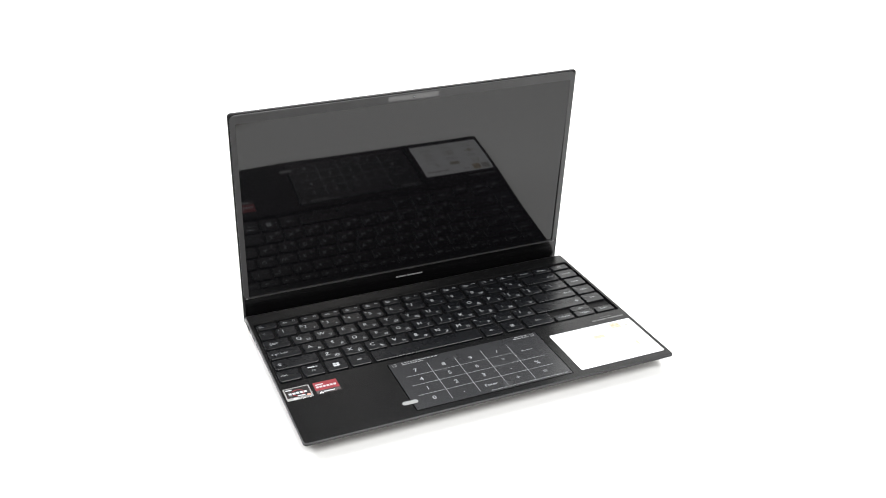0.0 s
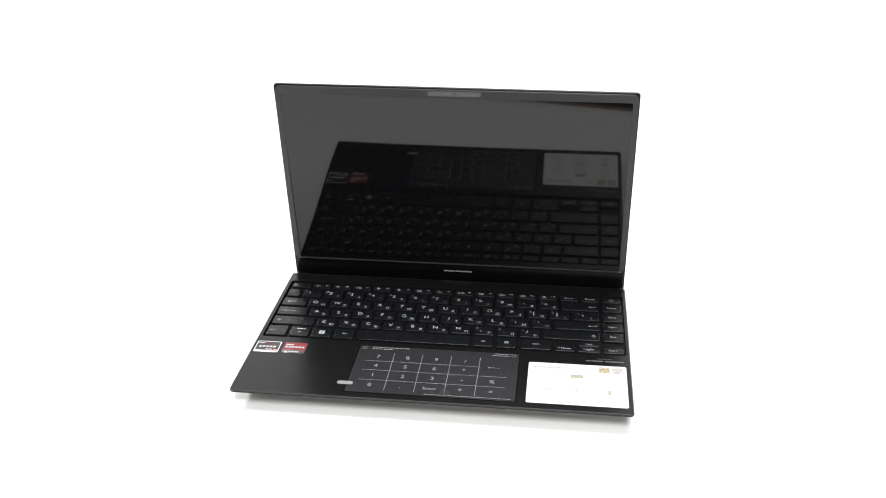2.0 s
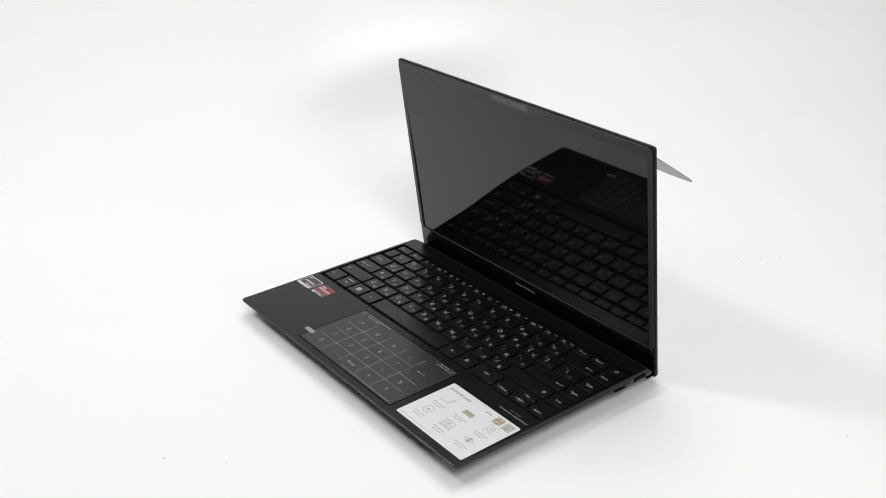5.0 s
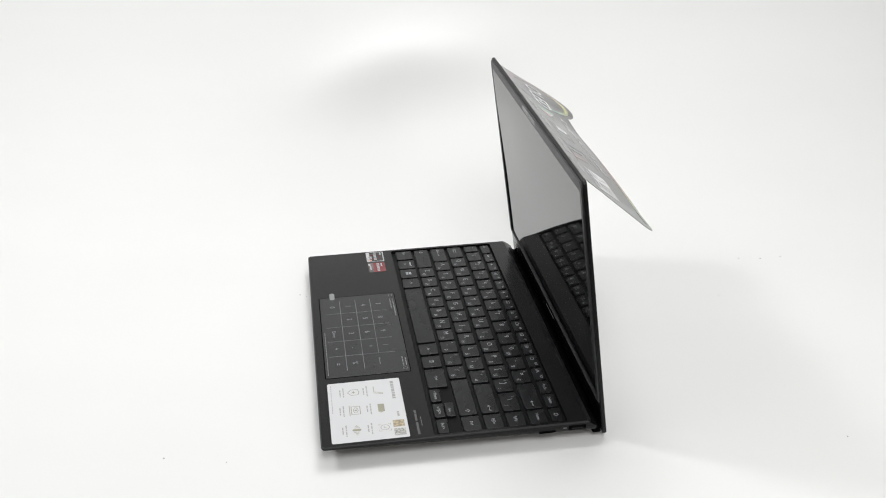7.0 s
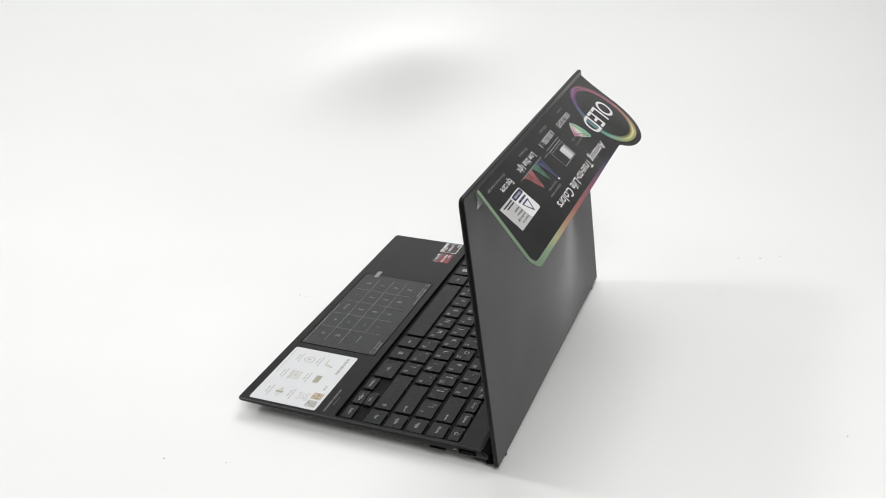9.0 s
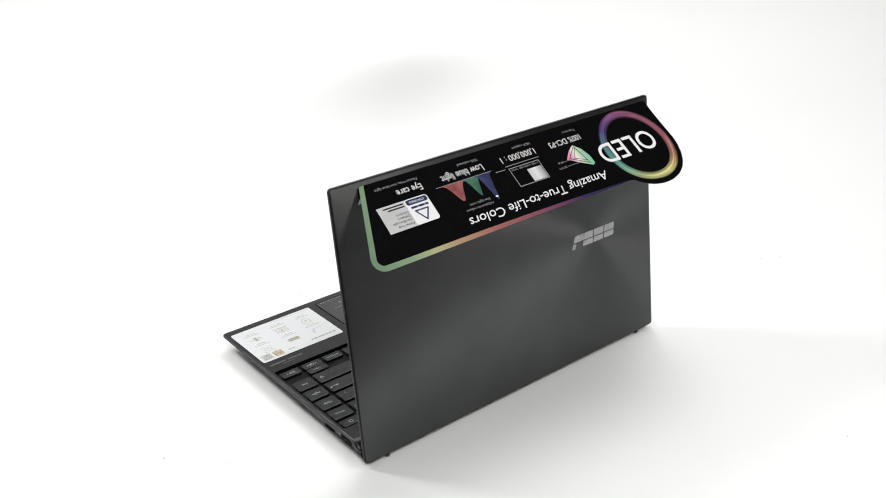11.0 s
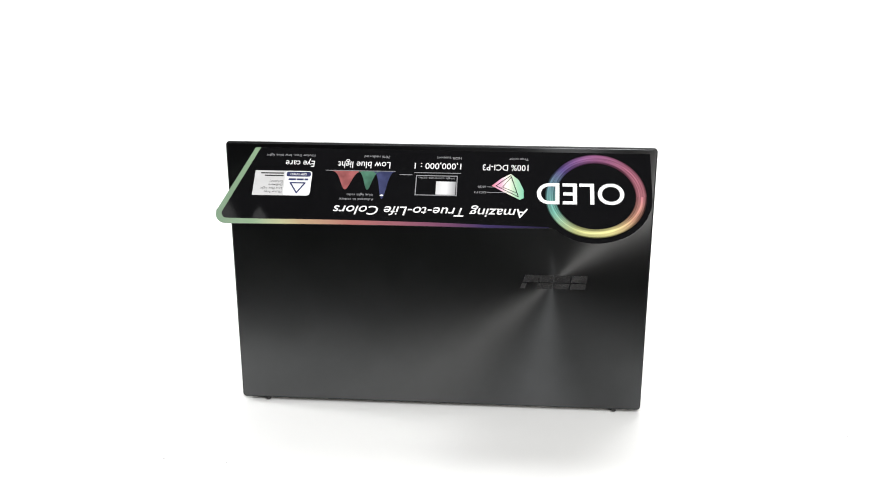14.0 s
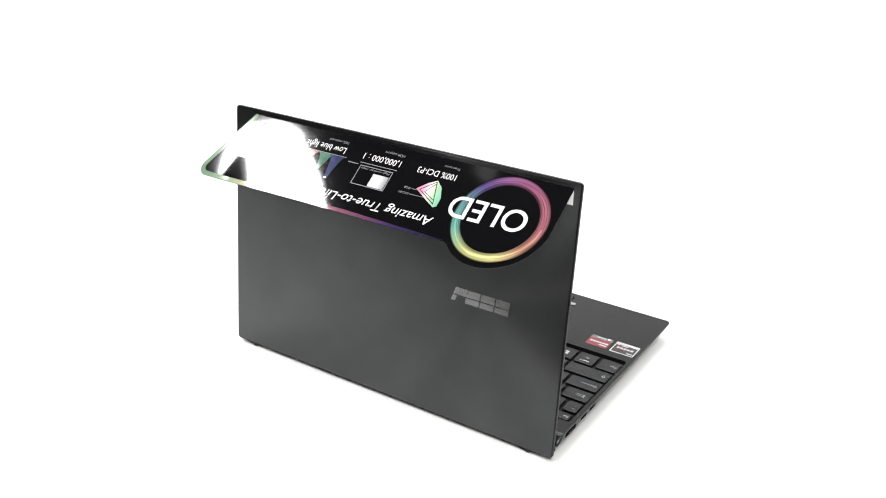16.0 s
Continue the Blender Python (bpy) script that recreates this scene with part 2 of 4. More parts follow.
def glyphs(bm, text, x, y, cap, z, width=None, align="LEFT", slant=0.0, bold=0.0):
    """Writing in the built-in font: cap is the height of a capital, y the baseline, width the length to fit."""
    key = (text, slant, bold)
    if key not in GLYPHS:
        cu = bpy.data.curves.new("writing", "FONT")
        cu.body, cu.resolution_u, cu.size = text, (10 if text == "OLED" else 4 if len(text) > 20 else 3), 1.0
        cu.shear, cu.offset = slant, bold
        ob = new("writing", cu)
        bpy.context.view_layer.update()
        me = bpy.data.meshes.new_from_object(ob.evaluated_get(bpy.context.evaluated_depsgraph_get()))
        bpy.data.objects.remove(ob)
        bpy.data.curves.remove(cu)
        GLYPHS[key] = me
    me = GLYPHS[key].copy()
    if not me.vertices:
        bpy.data.meshes.remove(me)
        return bm
    xs = [v.co.x for v in me.vertices]
    x0, x1 = min(xs), max(xs)
    sy = cap / 0.70
    sx = width / (x1 - x0) if width else sy
    length = (x1 - x0) * sx
    left = {"LEFT": x, "CENTER": x - length / 2, "RIGHT": x - length}[align]
    me.transform(Matrix.Translation((left, y, z)) @ Matrix.Diagonal((sx, sy, 1, 1)) @ Matrix.Translation((-x0, 0, 0)))
    bm.from_mesh(me)
    bpy.data.meshes.remove(me)
    return bm


def mesh_of(name, bm, mat, smooth=False):
    me = bpy.data.meshes.new(name)
    bm.normal_update()
    if smooth:
        for f in bm.faces:
            f.smooth = True
    bm.to_mesh(me)
    bm.free()
    me.materials.append(mat)
    return me


def part(name, bm, mat, parent, label="", at=None, smooth=False):
    me = bm if isinstance(bm, bpy.types.Mesh) else mesh_of(name, bm, mat, smooth)
    ob = new(name, me)
    ob.parent = parent
    if at is not None:
        ob.matrix_basis = at
    if label:
        ob["label"] = label
    return ob


def box(x0, y0, z0, x1, y1, z1):
    bm = bmesh.new()
    return loft(bm, [[(x0, y0, z), (x1, y0, z), (x1, y1, z), (x0, y1, z)] for z in (z0, z1)])


# ---- the setting: a white paper sweep on a table, in a dim room ----
FRONT, BEND, BENDR, BACKTOP = -0.245, 0.20, 0.50, 0.40
DROP = 0.0018  # the paper's level below the laptop's own zero


def sweep_point(s):
    """The sweep's profile: place and normal at a length s from its front edge."""
    flat_len, bend_len = BEND - FRONT, BENDR * math.pi / 2
    if s < flat_len:
        return FRONT + s, 0.0, 0.0, 1.0
    if s < flat_len + bend_len:
        a = (s - flat_len) / BENDR
        return BEND + BENDR * math.sin(a), BENDR * (1 - math.cos(a)), -math.sin(a), math.cos(a)
    return BEND + BENDR, BENDR + s - flat_len - bend_len, -1.0, 0.0


def fold(x, s):
    """Soft waves of the hanging paper, in metres along its normal."""
    # bulge added to the paper's shape to give its dark patch
    h = 0.046 * math.exp(-((x + 0.055 - 0.5 * (s - 0.752)) / 0.095) ** 2 - ((s - 0.752) / 0.058) ** 2)
    h += 0.004 * math.exp(-((x - 0.02) / 0.05) ** 2 - ((s - 0.70) / 0.12) ** 2)
    k = min(1.0, max(0.0, (s - 0.50) / 0.25))
    return h + k * (0.003 * math.sin(5.0 * x + 1.0) + 0.002 * noise.noise((x * 3, s * 3, 0.3)))


def build_sweep():
    nx, ns, half, total = 110, 120, 1.0, (BEND - FRONT) + BENDR * math.pi / 2 + BACKTOP
    verts, faces = [], []
    for j in range(ns + 1):
        s = total * j / ns
        y, z, ny, nz = sweep_point(s)
        for i in range(nx + 1):
            x = -half + 2 * half * i / nx
            h = fold(x, s) if s > 0.47 else 0.0
            verts.append((x, y + ny * h, z + nz * h - DROP))
    for j in range(ns):
        for i in range(nx):
            a = j * (nx + 1) + i
            faces.append((a, a + 1, a + nx + 2, a + nx + 1))
    me = bpy.data.meshes.new("backdrop")
    me.from_pydata(verts, [], faces)
    me.materials.append(M_PAPER)
    me.shade_smooth()
    ob = new("backdrop", me)
    mod = ob.modifiers.new("thickness", "SOLIDIFY")
    mod.thickness, mod.offset = 0.0006, -1
    return tagged(ob, "seamless white paper sweep with soft waves over a table", "backdrop", kind="structure")


def build_room():
    def wall(name, x0, y0, z0, x1, y1, z1, mat, label):
        ob = new(name, mesh_of(name, box(x0, y0, z0, x1, y1, z1), mat))
        tagged(ob, label, name.split("_")[0], kind="structure")
    wall("floor", -2.4, -3.0, -0.80, 2.4, 2.0, -0.74, M_FLOOR, "dark studio floor")
    wall("ceiling", -2.4, -3.0, 2.0, 2.4, 2.0, 2.06, M_WALL, "dark studio ceiling")
    wall("wall_north", -2.4, 2.0, -0.80, 2.4, 2.1, 2.06, M_WALL, "dark grey studio wall")
    wall("wall_south", -2.4, -3.1, -0.80, 2.4, -3.0, 2.06, M_WALL, "dark grey studio wall")
    wall("wall_west", -2.5, -3.1, -0.80, -2.4, 2.1, 2.06, M_WALL, "dark grey studio wall")
    wall("wall_east", 2.4, -3.1, -0.80, 2.5, 2.1, 2.06, M_WALL, "dark grey studio wall")
    table = new("table")
    tagged(table, "plain wooden table under the white paper sweep", "table")
    table.location = (0, 0.19, -0.74 - DROP)
    part("tabletop", slab(bmesh.new(), -1.05, -0.445, 1.05, 0.50, 0.01, [(0.002, 0.702), (0, 0.704), (0, 0.737), (0.002, 0.7392)]), M_TABLE, table)
    leg = mesh_of("leg", slab(bmesh.new(), -0.03, -0.03, 0.03, 0.03, 0.005, [(0, 0), (0, 0.702)]), M_TABLE)
    for x in (-0.98, 0.98):
        for y in (-0.38, 0.44):
            part("leg", leg, M_TABLE, table, at=pose(x, y, 0))


def build_specks():
    """A few crumbs of dust lying on the paper."""
    rng = random.Random(2)
    bm = bmesh.new()
    for x, y in ((-204, -155), (-158, -160), (291, 154), (312, 153), (333, 157), (252, 78), (292, -138), (-136, 88), (-130, 85)):
        r = rng.uniform(0.4, 0.8) * MM
        ring = [(x * MM + r * rng.uniform(0.6, 1.3) * math.cos(a), y * MM + r * rng.uniform(0.6, 1.3) * math.sin(a)) for a in [i * math.pi / 3 for i in range(6)]]
        loft(bm, [[(px, py, z) for px, py in ring] for z in (-DROP, 0.3 * MM - DROP)])
    tagged(new("dust_specks", mesh_of("dust_specks", bm, M_DUST)), "few pale grey dust specks on the white paper", "dust", kind="stuff")


MM = 0.001
build_sweep()
build_room()
build_specks()

# ---- the laptop: x to its right, y to its hinge, z up from the paper; millimetres in the numbers below ----
MM = 0.001
G = 14.7 * MM                      # height of the deck over the paper
HINGE_Y, HINGE_Z, OPEN = 100.4 * MM, -14.4 * MM, 83.05
laptop = new("laptop")
tagged(laptop, "dark grey metal laptop, opened upright, display off, stickers still on", "laptop")
DECK = pose(0, 0, G)


def build_base():
    bm = bmesh.new()
    X0, X1, Y0, Y1 = -153.8 * MM, 153.2 * MM, -102.6 * MM, 98.6 * MM
    lev = [(18, -11.8), (9, -11.6), (4.0, -10.3), (1.6, -8.6), (0.5, -6.6), (0, -4.6), (0, -2.8), (0, -1.2), (0.25, -0.35), (0.9, 0)]
    rings = [[(x, y, z * MM) for x, y in rr(X0, Y0, X1, Y1, 3.2 * MM, i * MM, 6)] for i, z in lev]
    for ring in rings[:7]:
        for i, (x, y, z) in enumerate(ring):
            ring[i] = (x, y, z * (0.36 + 0.64 * min(1.0, (y - Y0) / (Y1 - Y0) * 1.10)))
    def back_end(ring):
        """The deck ends early over a rounded back edge."""
        out = []
        for x, y, z in ring:
            if y > 80 * MM:
                cut = 8.0 * max(0.0, 1 + min(z, 0) / (6.6 * MM)) ** 1.6
                y = 80 * MM + (y - 80 * MM) * (Y1 - 80 * MM - cut * MM) / (Y1 - 80 * MM)
            out.append((x, y, z))
        return out
    rings = [back_end(ring) for ring in rings]
    tray = (-150.4 * MM, -22.4 * MM, 150.4 * MM, 75.6 * MM, 2.2 * MM)
    rings.append([(x, y, 0) for x, y in rr(*tray, 0, 6)])
    rings.append([(x, y, -0.5 * MM) for x, y in rr(*tray, 0.12 * MM, 6)])
    rings.append([(x, y, -2.9 * MM) for x, y in rr(*tray, 0.5 * MM, 6)])
    loft(bm, rings)
    base = part("base", bm, M_BODY, laptop, "dark grey anodised metal keyboard base", DECK)
    edge = [[(x, y, z * MM) for x, y in rr(X0, Y0, X1, Y1, 3.2 * MM, i * MM, 6)] for i, z in ((-0.03, -1.1), (0.18, -0.36), (0.86, 0.02), (1.0, -0.05))]
    part("deck_edge", loft(bmesh.new(), [back_end(ring) for ring in edge], False, False), M_TRIM, base, "paler polished edge of the deck")
    part("key_tray", plate(-149.6 * MM, -21.6 * MM, 149.6 * MM, 74.8 * MM, -2.86 * MM, -2.66 * MM, 2 * MM), M_TRAY, base, "recessed keyboard tray, coloured darker for the shade between keys")
    # rubber feet between the base and the paper
    foot = mesh_of("foot", slab(bmesh.new(), -20 * MM, -4 * MM, 20 * MM, 4 * MM, 3.9 * MM, [(0.6 * MM, -15.9 * MM), (0, -15.2 * MM), (0, -3.6 * MM)], 5), M_RUBBER)
    for x in (-95, 95):
        part("foot", foot, M_RUBBER, base, "black rubber foot", pose(x * MM, -66 * MM, -0.02 * MM))
    part("foot", slab(bmesh.new(), -110 * MM, 72 * MM, 110 * MM, 78 * MM, 2.9 * MM, [(0.6 * MM, -16.9 * MM), (0, -16.2 * MM), (0, -10.5 * MM)], 5), M_RUBBER, base, "long black rubber foot")
    # pinhole of the front edge
    part("microphone_hole", slab(bmesh.new(), -0.5 * MM, -99.7 * MM, 0.5 * MM, -98.7 * MM, 0.45 * MM, [(0, -0.1 * MM), (0, 0.06 * MM)], 3), M_BLACK, base)

    def port(name, side, y0, y1, z0, z1, label, tongue=None):
        x = (152.49 if side > 0 else -153.09) * MM
        bm = box(min(x, x + side * 0.75 * MM), y0 * MM, z0 * MM, max(x, x + side * 0.75 * MM), y1 * MM, z1 * MM)
        p = part(name, bm, M_BLACK, base, label)
        if tongue:
            ym, zm = (y0 + y1) / 2, (z0 + z1) / 2
            for k in range(tongue):
                yy = ym + (k - (tongue - 1) / 2) * 2.2
                xx = x + side * 0.78 * MM
                part("contact", box(min(xx, xx + side * 0.05 * MM), (yy - 0.5) * MM, (zm - 0.9) * MM, max(xx, xx + side * 0.05 * MM), (yy + 0.5) * MM, (zm - 0.3) * MM), M_BRANDBAR, p)
    port("usb_port", 1, 75.6, 88.4, -6.3, -2.4, "black rectangular socket with metal contacts", 4)
    port("card_slot", 1, 53.8, 66, -6.9, -5.8, "narrow black card slot")
    port("hdmi_port", -1, 71, 87, -5.6, -1.9, "black display socket", 3)
    port("charging_port", -1, 54, 63, -4.6, -2.2, "small rounded charging socket")
    port("charging_port", -1, 40, 49, -4.4, -2.2, "small rounded charging socket")
    part("status_light", box(152.5 * MM, 71.6 * MM, -4.4 * MM, 153.25 * MM, 74.2 * MM, -3.7 * MM), M_FAINT, base, "pale indicator slit")
    # hinge bar behind the deck
    bm = bmesh.new()
    prof = [(96.0 + 3.4 * math.cos(a), -6.2 + 3.4 * math.sin(a)) for a in [2 * math.pi * i / 16 for i in range(16)]]
    loft(bm, [[(x * MM, y * MM, z * MM) for y, z in prof] for x in (-128, -127.5, 127.5, 128)])
    part("hinge", bm, M_BLACK, base, "long black hinge bar", smooth=True)
    part("hinge_cover", slab(bmesh.new(), -150.6 * MM, 94.5 * MM, 150.6 * MM, 101.0 * MM, 1.5 * MM, [(0.6 * MM, -13.0 * MM), (0, -12.4 * MM), (0, -8.6 * MM), (0.8 * MM, -7.8 * MM)], 4), M_BLACK, base, "black cover between base and lid")
    return base


# keys: (left, width, main legend, second legend, third legend)
def alnum(x, pitch, pairs):
    return [(x + i * pitch, 16.6, a, b, c) for i, (a, b, c) in enumerate(pairs)]


ICONS = ("mute", "quiet", "loud", "dim", "bright", "pad", "glow", "screens", "lock_screen", "camera", "snip", "mark")
ROWS = [
    (65.2, 73.4, [(-148.1, 17.0, "Esc", "", "")] + [(-129 + 18.7 * i, 16.3, "", "F%d" % (i + 1), "icon_" + ICONS[i]) for i in range(12)] + [(95.3, 16.3, "Prt Sc", "", ""), (113.6, 16.2, "Delete", "", ""), (131.9, 16.6, "", "", "power")]),
    (48.9, 62.0, [(-148.4, 11.0, "", "", "~`")] + alnum(-134.5, 19.3, [("1", "", "!"), ("2", "?", "@"), ("3", "+", "#"), ("4", "\"", "$"), ("5", "%", "%"), ("6", "=", "^"), ("7", ":", "&"), ("8", "/", "*"), ("9", "-", "("), ("0", "№", ")"), ("-", "$", "_"), ("=", "€", "+")]) + [(97.1, 32.4, "", "", "back"), (131.8, 17.0, "Home", "", "")]),
    (32.5, 45.8, [(-149.0, 21.2, "", "", "tab")] + alnum(-125.2, 19.33, list(zip("QWERTYUIOP[]", "ЫУЕИШЩКСДЗЦ;", [""] * 10 + ["{", "}"]))) + [(106.8, 22.6, "\\", "/", "|"), (132.0, 16.8, "PgUp", "", "")]),
    (16.1, 29.5, [(-149.0, 26.2, "Caps Lock", "", "")] + alnum(-120.3, 19.28, list(zip("ASDFGHJKL;'", "ЬЯАОЖГТНВМЧ", [""] * 9 + [":", "\""]))) + [(91.8, 37.6, "", "", "enter"), (132.0, 16.8, "PgDn", "", "")]),
    (-0.2, 13.3, [(-149.0, 36.3, "", "", "shift")] + alnum(-110.2, 19.28, list(zip("ZXCVBNM,./", "ЮЙЪЭФХПРЛБ", [""] * 7 + ["<", ">", "?"]))) + [(82.6, 46.9, "", "", "shift_r"), (131.5, 17.3, "End", "", "")]),
    (-18.2, -2.8, [(-149.2, 17.0, "Ctrl", "", ""), (-129.3, 16.4, "Fn", "", "lock"), (-110.6, 16.6, "", "", "window"), (-91.2, 16.6, "Alt", "", ""), (-71.4, 94.2, "", "", ""), (25.8, 16.0, "Alt", "", ""), (45.0, 16.2, "", "", "menu"), (64.6, 25.3, "Ctrl", "", "")]),
    (-18.6, -10.3, [(92.4, 16.4, "< Home", "", ""), (111.6, 17.4, "v PgDn", "", ""), (131.6, 16.9, "End >", "", "")]),
    (-9.7, -2.8, [(111.6, 17.4, "^ PgUp", "", "")]),
]
CAPS = {}


def key_mesh(w, h):
    k = (round(w, 1), round(h, 1))
    if k not in CAPS:
        w2, h2 = w * MM / 2, h * MM / 2
        CAPS[k] = mesh_of("key", slab(bmesh.new(), -w2, -h2, w2, h2, 1.3 * MM, [(0.0, -1.05 * MM), (0.05 * MM, 0.5 * MM), (0.2 * MM, 0.75 * MM), (0.5 * MM, 0.85 * MM)], 2), M_KEY)
    return CAPS[k]


def function_icon(bm, kind, z):
    """The small printed sign on a key of the top row."""
    lw, x0 = 0.38 * MM, -3.6 * MM
    P = lambda pts: [(x0 + x * MM, y * MM) for x, y in pts]
    if kind in ("mute", "quiet", "loud"):
        flat(bm, P([(-1.6, -0.5), (-0.9, -0.5), (0.1, -1.3), (0.1, 1.3), (-0.9, 0.5), (-1.6, 0.5)]), z)
        if kind == "mute":
            stroke(bm, P([(0.8, -0.7), (2.2, 0.7)]), lw, z)
            stroke(bm, P([(0.8, 0.7), (2.2, -0.7)]), lw, z)
        for i in range({"mute": 0, "quiet": 1, "loud": 3}[kind]):
            stroke(bm, P(arc(0.2, 0, 0.9 + 0.7 * i, 0.9 + 0.7 * i, -50, 50, 5)), lw, z)
    elif kind in ("dim", "bright"):
        r = 0.75 if kind == "dim" else 1.0
        flat(bm, P(arc(0, 0, r, r, 0, 330, 11)), z)
        for i in range(8):
            a = math.pi * i / 4
            stroke(bm, P([((r + 0.5) * math.cos(a), (r + 0.5) * math.sin(a)), ((r + 1.0) * math.cos(a), (r + 1.0) * math.sin(a))]), lw, z)
    elif kind == "glow":
        bar(bm, x0 - 1.8 * MM, -1.0 * MM, x0 + 1.8 * MM, -0.5 * MM, z)
        for i in (-1, 0, 1):
            stroke(bm, P([(i * 1.0, 0.1), (i * 1.4, 1.0)]), lw, z)
    elif kind == "mark":
        stroke(bm, P([(-2.0, -1.1), (-0.5, 1.2), (0.4, -0.2), (-0.2, -1.1)]), 0.5 * MM, z)
        stroke(bm, P([(0.4, 1.2), (2.0, -1.1)]), 0.5 * MM, z)
    else:
        stroke(bm, P([(-1.8, -1.2), (1.8, -1.2), (1.8, 1.2), (-1.8, 1.2)]), lw, z, True)
        if kind == "pad":
            bar(bm, x0 - 1.2 * MM, -0.8 * MM, x0 + 1.2 * MM, -0.4 * MM, z)
        elif kind == "screens":
            bar(bm, x0 + 2.2 * MM, -1.2 * MM, x0 + 3.4 * MM, 0.6 * MM, z)
        elif kind == "lock_screen":
            bar(bm, x0 + 0.2 * MM, -0.8 * MM, x0 + 1.6 * MM, 0.2 * MM, z)
        elif kind == "camera":
            flat(bm, P(arc(0, 0, 0.6, 0.6, 0, 330, 11)), z)
            bar(bm, x0 + 1.9 * MM, -0.5 * MM, x0 + 2.8 * MM, 0.5 * MM, z)


def key_icon(bm, kind, w, h, z):
    l, lw = 0.9 * MM, 0.35 * MM
    if kind.startswith("icon_"):
        function_icon(bm, kind[5:], z)
    elif kind == "power":
        stroke(bm, arc(0, 0, 1.5 * MM, 1.5 * MM, 0, 360, 14), lw, z)
    elif kind in ("back", "enter"):
        x = w * MM / 2 - 9 * MM
        stroke(bm, [(x + 1.5 * MM, 0.9 * MM), (x, 0), (x + 1.5 * MM, -0.9 * MM)], lw, z)
        stroke(bm, [(x, 0), (x + 6.6 * MM, 0)] + ([(x + 6.6 * MM, 1.6 * MM)] if kind == "enter" else []), lw, z)
    elif kind == "tab":
        for s in (1, -1):
            stroke(bm, [(-6 * MM, s * l), (1 * MM, s * l)], lw, z)
            stroke(bm, [(-4.6 * MM, s * l + 0.8 * MM), (-6 * MM, s * l), (-4.6 * MM, s * l - 0.8 * MM)], lw, z)
    elif kind in ("shift", "shift_r"):
        x = -w * MM / 2 + 5 * MM if kind == "shift" else w * MM / 2 - 5 * MM
        stroke(bm, [(x - 1.5 * MM, 0), (x, 1.6 * MM), (x + 1.5 * MM, 0), (x + 0.6 * MM, 0), (x + 0.6 * MM, -1.4 * MM), (x - 0.6 * MM, -1.4 * MM), (x - 0.6 * MM, 0)], lw, z, True)
    elif kind == "window":
        for sx in (-1.15, 1.15):
            for sy in (-1.15, 1.15):
                bar(bm, (sx - 1) * MM * 1.15, (sy - 1) * MM * 1.15, (sx + 1) * MM * 1.15, (sy + 1) * MM * 1.15, z)
    elif kind == "menu":
        for sy in (-1.4, -0.45, 0.5, 1.45):
            bar(bm, -1.6 * MM, (sy - 0.2) * MM, 1.6 * MM, (sy + 0.2) * MM, z)
    elif kind == "lock":
        bar(bm, -3.6 * MM, 3.2 * MM, 2.0 * MM, 4.4 * MM, z)
        stroke(bm, arc(3.4 * MM, 3.8 * MM, 0.7 * MM, 0.7 * MM, 0, 360, 8), lw, z)


def build_keyboard():
    z = 0.91 * MM
    for y0, y1, row in ROWS:
        h = y1 - y0
        for x, w, main, second, third in row:
            k = part("key", key_mesh(w, h), M_KEY, laptop, "" if w < 90 else "long space bar", DECK @ pose((x + w / 2) * MM, (y0 + y1) / 2 * MM, -1.6 * MM))
            bm = bmesh.new()
            if third.startswith("icon_") or third in ("power", "back", "enter", "tab", "shift", "shift_r", "window", "menu", "lock"):
                key_icon(bm, third, w, h, z)
                third = ""
            if len(main) == 1:
                glyphs(bm, main, -2.6 * MM, -1.2 * MM, 4.2 * MM, z, None, "CENTER")
                if second:
                    glyphs(bm, second, 4.6 * MM, -4.7 * MM, 2.9 * MM, z, None, "CENTER")
                if third:
                    glyphs(bm, third, -5.9 * MM, 2.2 * MM, 2.3 * MM, z, None, "CENTER")
            elif main:
                c = 2.2 * MM
                if h < 7.5:
                    c = 1.5 * MM
                if main in ("Caps Lock", "Esc") or (main == "Ctrl" and x < 0):
                    glyphs(bm, main, {"Caps Lock": -10.5, "Esc": -6.6, "Ctrl": -6.4}[main] * MM, -0.9 * MM, c, z)
                else:
                    glyphs(bm, main, 0 if main != "Fn" else 0, -0.9 * MM if main != "Fn" else -2.2 * MM, c, z, None, "CENTER")
            elif second:
                glyphs(bm, second, 4.6 * MM, 0.4 * MM, 1.9 * MM, z, None, "CENTER")
            elif third:
                for i, ch in enumerate(third):
                    glyphs(bm, ch, -1.8 * MM, (1.6 - 4.2 * i) * MM, 2.2 * MM, z, None, "CENTER")
            if bm.verts:
                part("legend", bm, M_LEGEND, k)
            else:
                bm.free()


